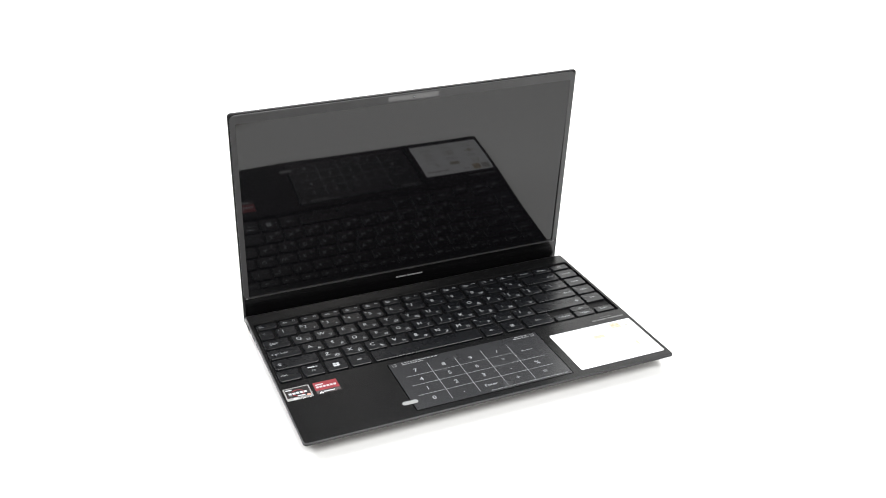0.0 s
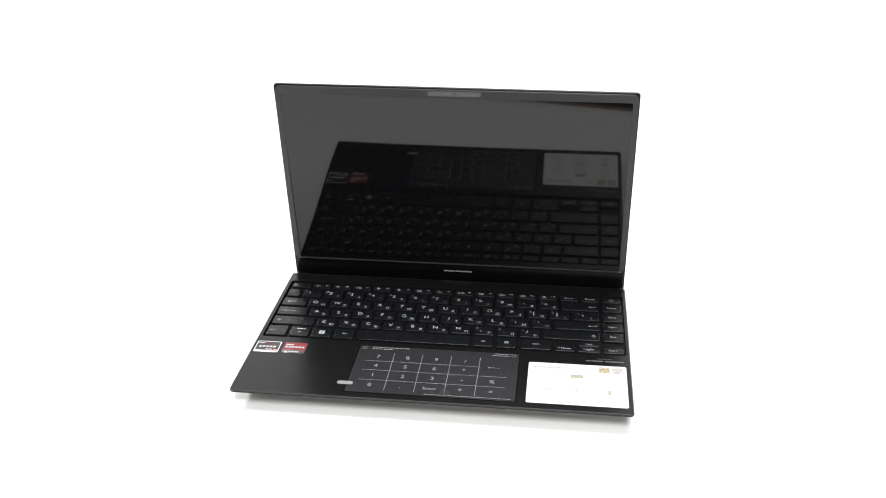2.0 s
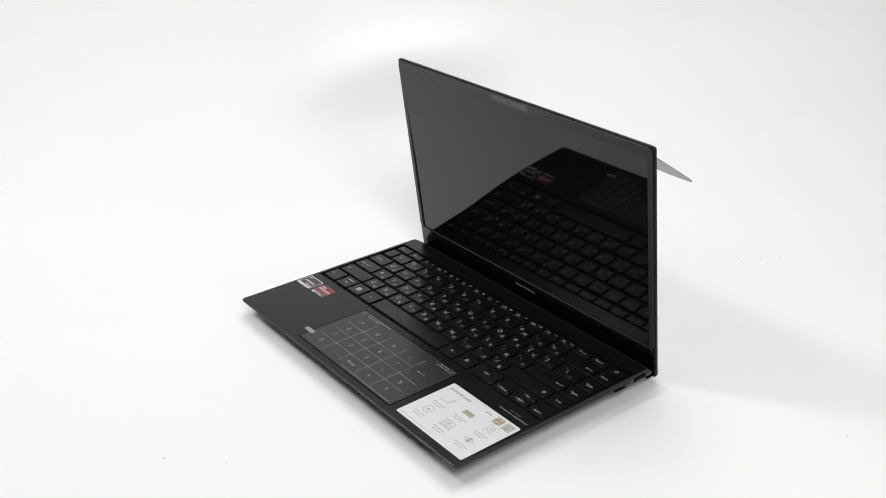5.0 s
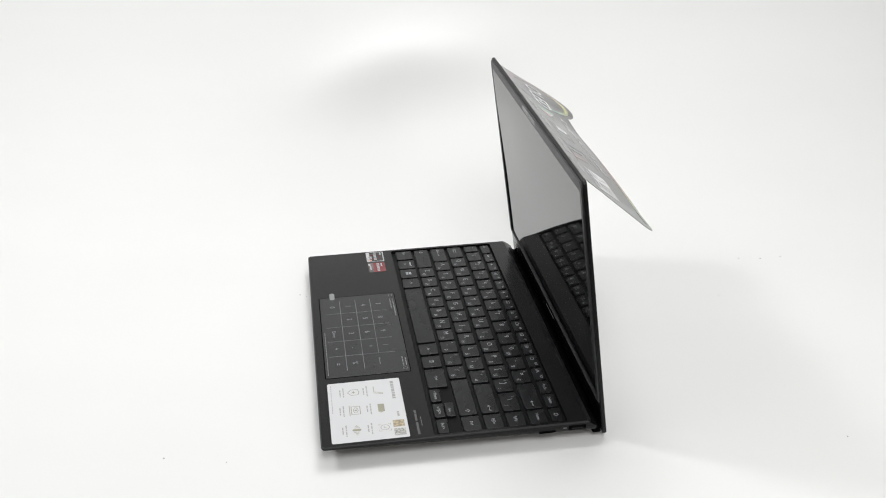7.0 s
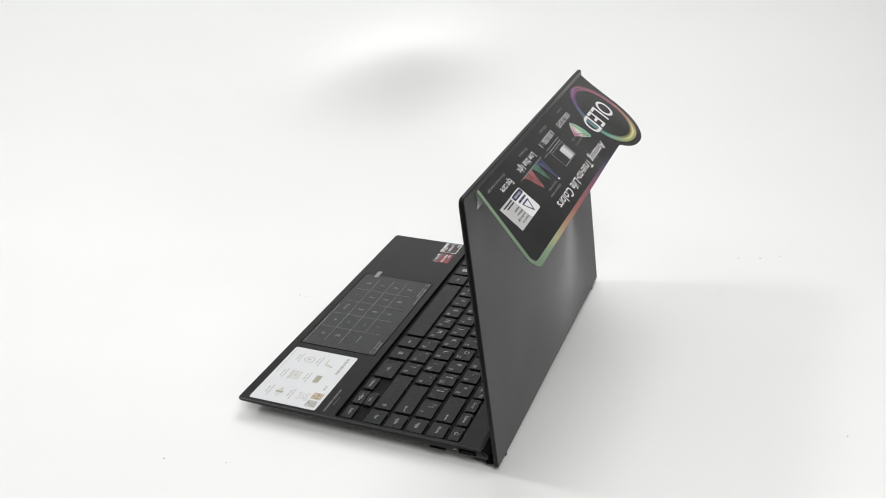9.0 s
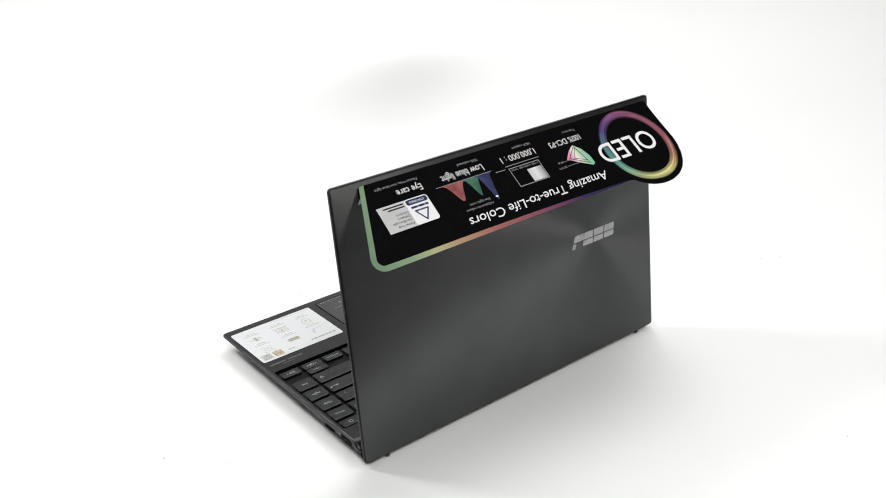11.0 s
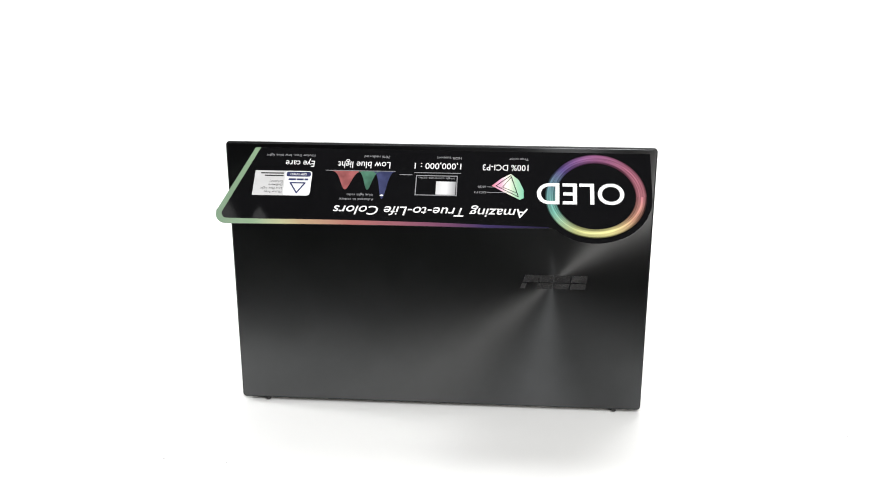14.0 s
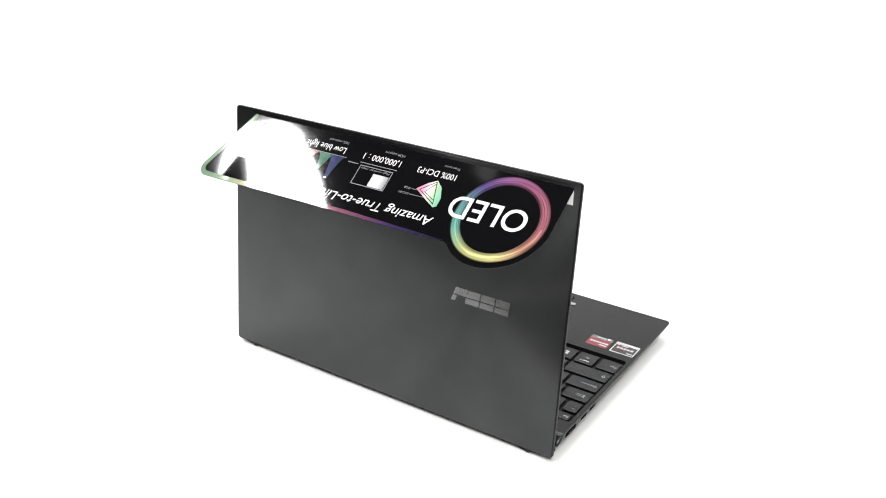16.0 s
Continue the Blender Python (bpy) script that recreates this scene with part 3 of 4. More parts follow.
def build_touchpad():
    pad = part("touchpad", plate(-66.2 * MM, -95.9 * MM, 65.8 * MM, -28.2 * MM, -0.2 * MM, 0.06 * MM, 1.5 * MM), M_BLACK, laptop, "touchpad outlined by a dark gap", DECK)
    part("protective_film", plate(-65.2 * MM, -94.9 * MM, 64.9 * MM, -28.9 * MM, 0.06 * MM, 0.22 * MM, 1.0 * MM), M_PADFILM, pad, "greyish clear protective film printed with a number pad")
    z = 0.28 * MM
    lines = bmesh.new()
    for x in (-35.3, -12.3, 11.0, 34.2):
        bar(lines, (x - 0.17) * MM, -91 * MM, (x + 0.17) * MM, -37.8 * MM, z)
    for y, x1 in ((-51.0, 34.2), (-64.0, 56.6), (-77.8, 56.4)):
        bar(lines, -57.7 * MM, (y - 0.16) * MM, x1 * MM, (y + 0.16) * MM, z + 0.01 * MM)
    part("number_grid", lines, M_PADLINE, pad, "thin pale grid lines")
    cols, rows = (-47.5, -23.8, -0.6, 22.6, 46.0), (-44.4, -57.5, -71.0, -84.6)
    for r, text in enumerate(("789/", "456*", "123-%", "0.#+=")):
        for c, ch in enumerate(text):
            bm = bmesh.new()
            glyphs(bm, "Enter" if ch == "#" else ch, cols[c] * MM, (rows[r] - 2.0) * MM, (3.0 if ch == "#" else 4.4) * MM, z, 10.5 * MM if ch == "#" else None, "CENTER")
            part("numeral", bm, M_PADLINE, pad)
    bm = bmesh.new()
    stroke(bm, [(43.2 * MM, -50.3 * MM), (41.5 * MM, -51.3 * MM), (43.2 * MM, -52.3 * MM)], 0.4 * MM, z)
    stroke(bm, [(41.5 * MM, -51.3 * MM), (51 * MM, -51.3 * MM)], 0.4 * MM, z)
    part("numeral", bm, M_PADLINE, pad)
    bm = bmesh.new()
    rng = random.Random(4)

    def words(x0, x1, y, hgt):
        x = x0
        while x < x1:
            w = rng.uniform(1.2, 3.6)
            bar(bm, x * MM, (y - hgt / 2) * MM, min(x + w, x1) * MM, (y + hgt / 2) * MM, z)
            x += w + 0.6
    words(-54.5, -24, -30.8, 0.9)
    words(-54.5, -37, -33.2, 0.9)
    words(45, 57, -30.8, 0.8)
    words(43, 57, -33.2, 0.8)
    words(-4, 62, -92.9, 0.55)
    for x in (-61, 60.5):
        stroke(bm, [((x - 1.5) * MM, -33.6 * MM), ((x + 1.5) * MM, -33.6 * MM), ((x + 1.5) * MM, -30.6 * MM), ((x - 1.5) * MM, -30.6 * MM)], 0.3 * MM, z, True)
    tagged(part("small_print", bm, M_FAINT, pad, "rows of tiny unreadable print"), kind="stuff")
    part("pull_tab", slab(bmesh.new(), -73 * MM, -86.0 * MM, -60.5 * MM, -81.6 * MM, 2.1 * MM, [(0, 0.24 * MM), (0, 0.36 * MM), (0.1 * MM, 0.42 * MM)], 5), M_TAB, pad, "pale translucent pull tab of the film")


def build_label():
    X0, Y0, X1, Y1 = 73.0, -94.7, 149.4, -39.1
    lab = part("feature_label", plate(X0 * MM, Y0 * MM, X1 * MM, Y1 * MM, 0.0, 0.14 * MM, 1.6 * MM, 4), M_WHITE, laptop, "white feature sticker with small grey icons", DECK)
    z = 0.19 * MM
    rng = random.Random(9)
    P = lambda fx, fy: ((X0 + fx * (X1 - X0)) * MM, (Y1 - fy * (Y1 - Y0)) * MM)

    def line(bm, fx0, fx1, fy, hgt):
        x = fx0
        while x < fx1 - 0.01:
            w = rng.uniform(0.025, 0.06)
            a, b = P(x, fy), P(min(x + w, fx1), fy)
            bar(bm, a[0], a[1] - hgt / 2 * MM, b[0], b[1] + hgt / 2 * MM, z)
            x += w + 0.009
    bm = bmesh.new()
    line(bm, 0.05, 0.36, 0.115, 2.4)
    line(bm, 0.58, 0.68, 0.10, 1.6)
    part("heading_bar", bm, M_PRINT, lab, "grey heading strip")
    a, b = P(0.72, 0.19), P(0.83, 0.04)
    part("award_mark", bar(bmesh.new(), a[0], a[1], b[0], b[1], z), M_GOLD, lab, "small golden square")
    a, b = P(0.855, 0.19), P(0.965, 0.04)
    part("code_square", bar(bmesh.new(), a[0], a[1], b[0], b[1], z), M_SPECKLE, lab, "small speckled grey square")
    bm = bmesh.new()
    for cx, fy in ((0.19, 0.47), (0.50, 0.45), (0.82, 0.47), (0.19, 0.79), (0.50, 0.81), (0.82, 0.80)):
        line(bm, cx - 0.09, cx + 0.09, fy, 0.9)
        line(bm, cx - 0.06, cx + 0.06, fy + 0.045, 0.9)
    line(bm, 0.04, 0.52, 0.955, 0.5)
    tagged(part("small_print", bm, M_PRINT, lab, "rows of tiny unreadable print"), kind="stuff")
    w = 0.55 * MM

    def icon(bm):
        part("icon", bm, M_OLIVE, lab, "small olive grey icon")
    x, y = P(0.20, 0.32)
    bm = stroke(bmesh.new(), [(x - 6 * MM, y - 3 * MM), (x + 1 * MM, y - 3 * MM), (x + 3.4 * MM, y + 3.4 * MM), (x + 4.6 * MM, y + 3.4 * MM), (x + 2.4 * MM, y - 3.4 * MM)], w, z)
    icon(bm)
    x, y = P(0.50, 0.31)
    bm = bar(bmesh.new(), x - 5.2 * MM, y - 2.4 * MM, x + 4.6 * MM, y + 2.4 * MM, z)
    bar(bm, x + 4.9 * MM, y - 1.1 * MM, x + 5.7 * MM, y + 1.1 * MM, z)
    icon(bm)
    x, y = P(0.82, 0.30)
    bm = stroke(bmesh.new(), arc(x, y, 3.1 * MM, 3.1 * MM, 0, 360, 18), w * 0.8, z)
    for sx in (-1, 1):
        for sy in (-1, 1):
            stroke(bm, [(x + sx * 2.6 * MM, y + sy * 4.2 * MM), (x + sx * 4.2 * MM, y + sy * 4.2 * MM), (x + sx * 4.2 * MM, y + sy * 2.6 * MM)], w * 0.7, z)
    stroke(bm, [(x - 1 * MM, y), (x, y - 1 * MM), (x + 1.4 * MM, y + 1.2 * MM)], w * 0.8, z)
    icon(bm)
    x, y = P(0.19, 0.655)
    bm = stroke(bmesh.new(), [(x - 3.6 * MM, y + 3.4 * MM), (x, y + 4.4 * MM), (x + 3.6 * MM, y + 3.4 * MM), (x + 3.6 * MM, y - 1.6 * MM), (x, y - 4.4 * MM), (x - 3.6 * MM, y - 1.6 * MM)], w, z, True)
    flat(bm, [(x + (1.9 if i % 2 == 0 else 0.8) * MM * math.sin(math.pi * i / 5), y + (1.9 if i % 2 == 0 else 0.8) * MM * math.cos(math.pi * i / 5)) for i in range(10)][::-1], z)
    icon(bm)
    x, y = P(0.50, 0.66)
    bm = stroke(bmesh.new(), [(x - 5 * MM, y - 2.6 * MM), (x + 5 * MM, y - 2.6 * MM), (x + 5 * MM, y + 3.8 * MM), (x - 5 * MM, y + 3.8 * MM)], w, z, True)
    stroke(bm, [(x - 6.6 * MM, y - 3.9 * MM), (x + 6.6 * MM, y - 3.9 * MM)], w, z)
    stroke(bm, arc(x, y + 0.6 * MM, 3.3 * MM, 1.7 * MM, 0, 360, 16), w * 0.8, z)
    flat(bm, arc(x, y + 0.6 * MM, 1.0 * MM, 1.0 * MM, 0, 337, 14), z)
    icon(bm)
    x, y = P(0.82, 0.665)
    bm = bmesh.new()
    flat(bm, rr(x - 1.3 * MM, y - 3.2 * MM, x + 1.3 * MM, y + 3.2 * MM, 1.2 * MM), z)
    for s in (-1, 1):
        for d, hh in ((2.6, 2.0), (4.2, 1.1), (5.6, 0.4)):
            stroke(bm, [(x + s * d * MM, y - hh * MM), (x + s * d * MM, y + hh * MM)], w, z)
    icon(bm)


def build_stickers():
    z = 0.16 * MM
    s1 = part("chip_sticker", plate(-151.2 * MM, -47.0 * MM, -130.7 * MM, -30.4 * MM, 0.0, 0.12 * MM, 0.8 * MM), M_SILVER, laptop, "black chip sticker with a silver border", DECK)
    part("sticker_face", bar(bmesh.new(), -150.2 * MM, -43.8 * MM, -131.7 * MM, -31.4 * MM, z), M_STBLACK, s1, "black printed face")
    bm = bmesh.new()
    for i in range(5):
        bar(bm, (-148.2 + 2.95 * i) * MM, -40.0 * MM, (-145.9 + 2.95 * i) * MM, -37.4 * MM, z + 0.05 * MM)
    bar(bm, -149.5 * MM, -34.0 * MM, -144.5 * MM, -32.6 * MM, z + 0.05 * MM)
    part("brand_bar", bm, M_LEGEND, s1, "pale brand strip")
    tri = [(-146.5, -46.4), (-143.0, -46.4), (-144.6, -44.2)]
    part("sticker_mark", flat(bmesh.new(), [(x * MM, y * MM) for x, y in tri], z + 0.02 * MM), M_WHITE, s1, "small white triangle")
    part("sticker_dot", flat(bmesh.new(), arc(-133.6 * MM, -43.4 * MM, 1.5 * MM, 1.3 * MM, 0, 330, 11), z + 0.04 * MM), M_CORAL, s1, "pale coral spot")
    part("sticker_band", bar(bmesh.new(), -142.0 * MM, -43.2 * MM, -136.2 * MM, -42.0 * MM, z + 0.04 * MM), M_LEGEND, s1)
    bm = stroke(bmesh.new(), arc(-140.9 * MM, -38.6 * MM, 4.6 * MM, 4.0 * MM, 200, 500, 20), 0.9 * MM, z + 0.03 * MM)
    part("brand_ring", bm, M_RED, s1, "dull red ring")
    s2 = part("graphics_sticker", plate(-128.0 * MM, -46.7 * MM, -108.6 * MM, -30.5 * MM, 0.0, 0.12 * MM, 0.8 * MM), M_STBLACK, laptop, "red and black graphics chip sticker", DECK)
    part("sticker_face", bar(bmesh.new(), -127.7 * MM, -42.0 * MM, -108.9 * MM, -30.8 * MM, z), M_RED, s2, "red printed face")
    part("sticker_band", bar(bmesh.new(), -127.7 * MM, -46.4 * MM, -108.9 * MM, -42.1 * MM, z), M_SMOKE, s2, "smoky silver lower band")
    tri = [(-126.2, -46.2), (-122.4, -46.2), (-124.1, -43.6)]
    part("sticker_mark", flat(bmesh.new(), [(x * MM, y * MM) for x, y in tri], z + 0.04 * MM), M_WHITE, s2, "small white triangle")
    bm = bmesh.new()
    for i in range(6):
        bar(bm, (-126.4 + 2.75 * i) * MM, -38.6 * MM, (-124.3 + 2.75 * i) * MM, -36.2 * MM, z + 0.05 * MM)
    bar(bm, -126.4 * MM, -34.8 * MM, -120.0 * MM, -33.4 * MM, z + 0.05 * MM)
    bar(bm, -122.5 * MM, -45.2 * MM, -113.5 * MM, -43.9 * MM, z + 0.05 * MM)
    part("brand_bar", bm, M_LEGEND, s2, "pale brand strip")
    bm = bmesh.new()
    for x0, x1 in ((118.0, 122.0), (122.6, 131.6), (133.0, 148.0)):
        bar(bm, x0 * MM, -33.2 * MM, x1 * MM, -31.6 * MM, 0.05 * MM)
    for x0, x1 in ((127, 130.5), (131, 134.5), (135, 138)):
        bar(bm, x0 * MM, -29.4 * MM, x1 * MM, -28.8 * MM, 0.05 * MM)
    part("speaker_brand_bar", bm, M_BRANDBAR, laptop, "faint grey brand strip on the palm rest", DECK)


LIDM = pose(0, HINGE_Y, HINGE_Z + G, 180 - OPEN, 0, 0)


def bowed_glass(hx, hy, nx=36, ny=40):
    """A thin display panel that bows a little towards its top, as seen in its uneven mirror image."""
    bm = bmesh.new()

    def front(x, y):
        k = min(1.0, max(0.0, (y + 40) / 108))
        bow = (1.12 + 0.18 * math.exp(-((x + 55) / 60) ** 2)) * (1 - math.cos(math.pi * k)) / 2
        return 0.16 + bow - 0.10 * math.exp(-((x + 105) / 32) ** 2 - ((y - 18) / 26) ** 2)
    grid = [[bm.verts.new((x * MM, y * MM, front(x, y) * MM)) for y in np.linspace(-hy, hy, ny + 1)] for x in np.linspace(-hx, hx, nx + 1)]
    for i in range(nx):
        for j in range(ny):
            bm.faces.new((grid[i][j], grid[i + 1][j], grid[i + 1][j + 1], grid[i][j + 1]))
    rim = [grid[i][0] for i in range(nx + 1)] + [grid[nx][j] for j in range(1, ny + 1)] + [grid[i][ny] for i in range(nx - 1, -1, -1)] + [grid[0][j] for j in range(ny - 1, 0, -1)]
    low = [bm.verts.new((v.co.x, v.co.y, 0.0)) for v in rim]
    for i in range(len(rim)):
        k = (i + 1) % len(rim)
        bm.faces.new((rim[i], low[i], low[k], rim[k]))
    bm.faces.new(low[::-1])
    bm.normal_update()
    for e in bm.edges:
        if len(e.link_faces) == 2 and e.calc_face_angle() > 0.6:
            e.smooth = False
    return bm


def build_lid():
    """The lid's own space: x across, y up along it, z towards the viewer of the display; its outside is at z = -4.5."""
    X0, X1, Y0, Y1 = -152.8 * MM, 152.8 * MM, 0.4 * MM, 202.6 * MM
    bm = slab(bmesh.new(), X0, Y0, X1, Y1, 2.8 * MM, [(0.8 * MM, -4.36 * MM), (0.25 * MM, -4.2 * MM), (0, -3.7 * MM), (0, -2.1 * MM), (0.2 * MM, -1.6 * MM), (0.9 * MM, -1.48 * MM)], 6)
    lid = part("lid", bm, M_RIM, laptop, "dark grey lid with black rim", LIDM)
    part("lid_cover", slab(bmesh.new(), X0, Y0, X1, Y1, 2.8 * MM, [(1.6 * MM, -4.52 * MM), (1.15 * MM, -4.50 * MM), (0.85 * MM, -4.38 * MM), (0.85 * MM, -4.30 * MM)], 6), M_LID, lid, "dark grey cover of circularly brushed metal")
    # bezel ring round the display
    rings = [[(x, y, z * MM) for x, y in rr(-151.6 * MM, 27.6 * MM, 151.6 * MM, 201.5 * MM, 5 * MM, i * MM, 5)] for i, z in ((0, -1.5), (0, -0.4), (0.25, -0.2))]
    inner = (-147.2 * MM, 28.3 * MM, 147.2 * MM, 194.2 * MM, 1.5 * MM)
    rings += [[(x, y, z * MM) for x, y in rr(*inner, 0, 5)] for z in (-0.2, -1.5)]
    part("bezel", loft(bmesh.new(), rings, False, False), M_BEZEL, lid, "matte black display bezel")
    part("screen", bowed_glass(147.3, 83.0), M_SCREEN, lid, "dark switched-off glossy display", pose(0, 111.25 * MM, -1.6 * MM), smooth=True)
    part("chin", plate(-151.2 * MM, 2.6 * MM, 151.2 * MM, 27.0 * MM, -1.55 * MM, -1.24 * MM, 2 * MM), M_CHIN, lid, "black strip below the display")
    # the highlight along the glass edge is put in as a pale metal strip
    part("glass_edge", plate(-149.5 * MM, 27.15 * MM, 149.5 * MM, 27.75 * MM, -1.5 * MM, -0.7 * MM, 0.2 * MM), M_EDGE, lid, "thin lower glass edge, pale metal for its highlight")
    cam_bar = part("webcam_bar", plate(-21.2 * MM, 195.9 * MM, 23.2 * MM, 200.1 * MM, -0.26 * MM, -0.12 * MM, 1.4 * MM, 5), M_CAMBAR, lid, "glossy grey webcam strip")
    part("lens", flat(bmesh.new(), arc(1.0 * MM, 198.0 * MM, 1.2 * MM, 1.2 * MM, 0, 345, 15), -0.06 * MM), M_BLACK, cam_bar, "tiny dark camera lens")
    # pale disc painted as a fixed highlight on the lens
    part("lens_glint", flat(bmesh.new(), arc(1.0 * MM, 198.0 * MM, 0.45 * MM, 0.45 * MM, 0, 330, 11), 0.0), M_LEGEND, cam_bar)
    bm = bmesh.new()
    for x0, x1 in ((-12.0, -9.7), (-9.3, -7.1), (-6.7, -4.5), (-4.1, -2.0), (-0.9, 1.4), (1.7, 3.5), (3.8, 5.6), (5.9, 8.0), (8.3, 9.9), (10.2, 11.8), (12.1, 13.6)):
        bar(bm, x0 * MM, 19.2 * MM, x1 * MM, 20.7 * MM, -1.18 * MM)
    part("brand_bar", bm, M_FAINT, lid, "faint grey brand strip")
    # emblem outside: four slanted metal shapes
    for i, x in enumerate((-59.8, -71.9, -84.0, -96.1)):
        bm = bmesh.new()
        for y0, y1 in ((96.6, 100.9), (101.7, 107.2)):
            lean = -0.35 if i == 0 else -0.12
            sh = lambda y: x + lean * (y - 96.6)
            pts = [(sh(y0) - 11.2, y0), (sh(y0), y0), (sh(y1), y1), (sh(y1) - 11.2, y1)]
            if i == 0 and y0 < 100:
                pts = [(sh(y0) - 3.5, y0), (sh(y0), y0), (sh(y1), y1), (sh(y1) - 3.5, y1)]
            loft(bm, [[(px * MM, py * MM, z * MM) for px, py in pts] for z in (-4.64, -4.45)])
        part("emblem_shape", bm, M_LOGO, lid, "polished grey metal emblem piece")
    # rubber bumps under the lower edge
    for x in (-133, 133):
        part("lid_foot", slab(bmesh.new(), (x - 1.7) * MM, -1.9 * MM, (x + 1.7) * MM, 2.0 * MM, 1.0 * MM, [(0.3 * MM, -4.0 * MM), (0, -3.6 * MM), (0, -1.4 * MM), (0.3 * MM, -1.0 * MM)], 3), M_RUBBER, lid, "small black rubber foot")
    return lid


FLAP = 44.8


def build_film(lid):
    """The promotional film: stuck along the lid's top outside, its flap standing off at an angle. Flap space: x across, y from the fold outwards."""
    strip = part("film_strip", plate(-147.5 * MM, 187.4 * MM, 131 * MM, 197.6 * MM, -4.72 * MM, -4.56 * MM, 0.3 * MM), M_FILM, lid, "black film strip stuck on the lid")
    for pts in (((-147.6, 187.2), (-143.0, 187.2), (-147.2, 197.0)), ((132.4, 187.2), (121.0, 187.2), (127.0, 197.0))):
        part("white_corner", loft(bmesh.new(), [[(x * MM, y * MM, z * MM) for x, y in pts] for z in (-4.80, -4.74)]), M_PAPER, lid, "white backing corner of the film")
    # flap frame: turned about x so that y runs down and away from the lid
    A = Matrix.Translation((0, 198.6 * MM, -4.9 * MM))
    a = radians(FLAP)
    turn = Matrix(((1, 0, 0, 0), (0, -math.cos(a), math.sin(a), 0), (0, -math.sin(a), -math.cos(a), 0), (0, 0, 0, 1)))
    M = LIDM @ A @ turn
    cx, cy, R0 = RING[0], RING[1], 38.0 * MM
    tail = [(130.6, 0.0)] + [(143.5 + 8.0 * math.cos(radians(t)), 53.3 + 8.0 * math.sin(radians(t))) for t in range(-20, 91, 15)]

    def span(x):
        """Where the flap begins and ends, from the fold outwards, at x (millimetres)."""
        low = 0.0 if x <= 130.6 else min(50.6, (x - 130.6) * 50.6 / 20.4)
        high = 61.3
        if x > 143.5:
            high = 53.3 + math.sqrt(max(0.0, 64 - (x - 143.5) ** 2))
        d = x - cx / MM
        if abs(d) < R0 / MM:
            high = max(high if x > cx / MM else 0.0, cy / MM + math.sqrt((R0 / MM) ** 2 - d * d))
        return low, max(high, low + 0.05)
    xs = sorted({-147.45, -147.3, -146.8, *np.linspace(-146, 142, 97), 130.6, *[143.5 + 8 * math.sin(radians(k)) for k in range(0, 91, 9)]})
    rows = 10

    def sheet(z0, z1):
        bm = bmesh.new()
        grid = []
        for zz in (z0, z1):
            grid.append([[bm.verts.new((x * MM, (lo + (hi - lo) * k / rows) * MM, zz * MM)) for k in range(rows + 1)] for x in xs for lo, hi in (span(x),)])
        lo_g, up_g = grid
        for i in range(len(xs) - 1):
            for k in range(rows):
                bm.faces.new((up_g[i][k], up_g[i + 1][k], up_g[i + 1][k + 1], up_g[i][k + 1]))
                bm.faces.new((lo_g[i][k], lo_g[i][k + 1], lo_g[i + 1][k + 1], lo_g[i + 1][k]))
            for k in (0, rows):
                f = (lo_g[i][k], lo_g[i + 1][k], up_g[i + 1][k], up_g[i][k])
                bm.faces.new(f if k == 0 else f[::-1])
        for i in (0, len(xs) - 1):
            for k in range(rows):
                f = (lo_g[i][k], up_g[i][k], up_g[i][k + 1], lo_g[i][k + 1])
                bm.faces.new(f if i == 0 else f[::-1])
        return bm
    film = part("promotional_film", sheet(-0.02, 0.16), M_FILM, laptop, "glossy black promotional film flap with colourful print", M, smooth=False)
    part("film_back", sheet(-0.12, -0.03), M_FILMBACK, film, "plain grey back of the film")
    z = 0.23 * MM
    # coloured stripe along the edge
    inner = [(126.8, 0.0)] + [(143.2 + 4.2 * math.cos(radians(t)), 53.0 + 4.2 * math.sin(radians(t))) for t in range(-20, 91, 15)]
    bm = bmesh.new()
    run = [120 - 4.5 * i for i in range(45)]
    wide = lambda x: float(np.interp(x, (-78, -60, -30, 0, 30, 60, 90, 120), (60.4, 59.6, 58.8, 58.3, 58.0, 57.7, 57.5, 57.4)))
    o = [(x * MM, y * MM) for x, y in tail] + [(x * MM, 61.2 * MM) for x in run]
    q = [(x * MM, y * MM) for x, y in inner] + [(x * MM, wide(x) * MM) for x in run]
    for i in range(len(o) - 1):
        flat(bm, [o[i], o[i + 1], q[i + 1], q[i]], z)
    bmesh.ops.recalc_face_normals(bm, faces=bm.faces)
    part("stripe", bm, M_STRIPE, film, "printed stripe running from green through yellow and red to violet")
    bm = bmesh.new()
    n = 72
    for i in range(n):
        t0, t1 = 2 * math.pi * i / n, 2 * math.pi * (i + 1) / n
        p = lambda t, r: (cx + r * math.cos(t), cy + r * math.sin(t))
        i0 = 26.6 * MM
        i1 = 26.6 * MM
        flat(bm, [p(t0, i0), p(t0, 34.4 * MM), p(t1, 34.4 * MM), p(t1, i1)], z)
    bmesh.ops.recalc_face_normals(bm, faces=bm.faces)
    part("ring", bm, M_RING, film, "rainbow-coloured brushed ring print")

    def long_bar(bm, x0, y0, x1, y1):
        n = 12
        for i in range(n):
            bar(bm, (x0 + (x1 - x0) * i / n) * MM, y0 * MM, (x0 + (x1 - x0) * (i + 1) / n) * MM, y1 * MM, z)
        return bm

    def text(s, x0, x1, base, cap, mat=M_FILMTEXT, bold=0.0, slant=0.0):
        part("lettering", glyphs(bmesh.new(), s, x0 * MM, base * MM, cap * MM, z + 0.06 * MM, (x1 - x0) * MM, "LEFT", slant, bold), mat, film)
    text("OLED", -128.6, -69.6, 25.4, 17.0, bold=0.008)
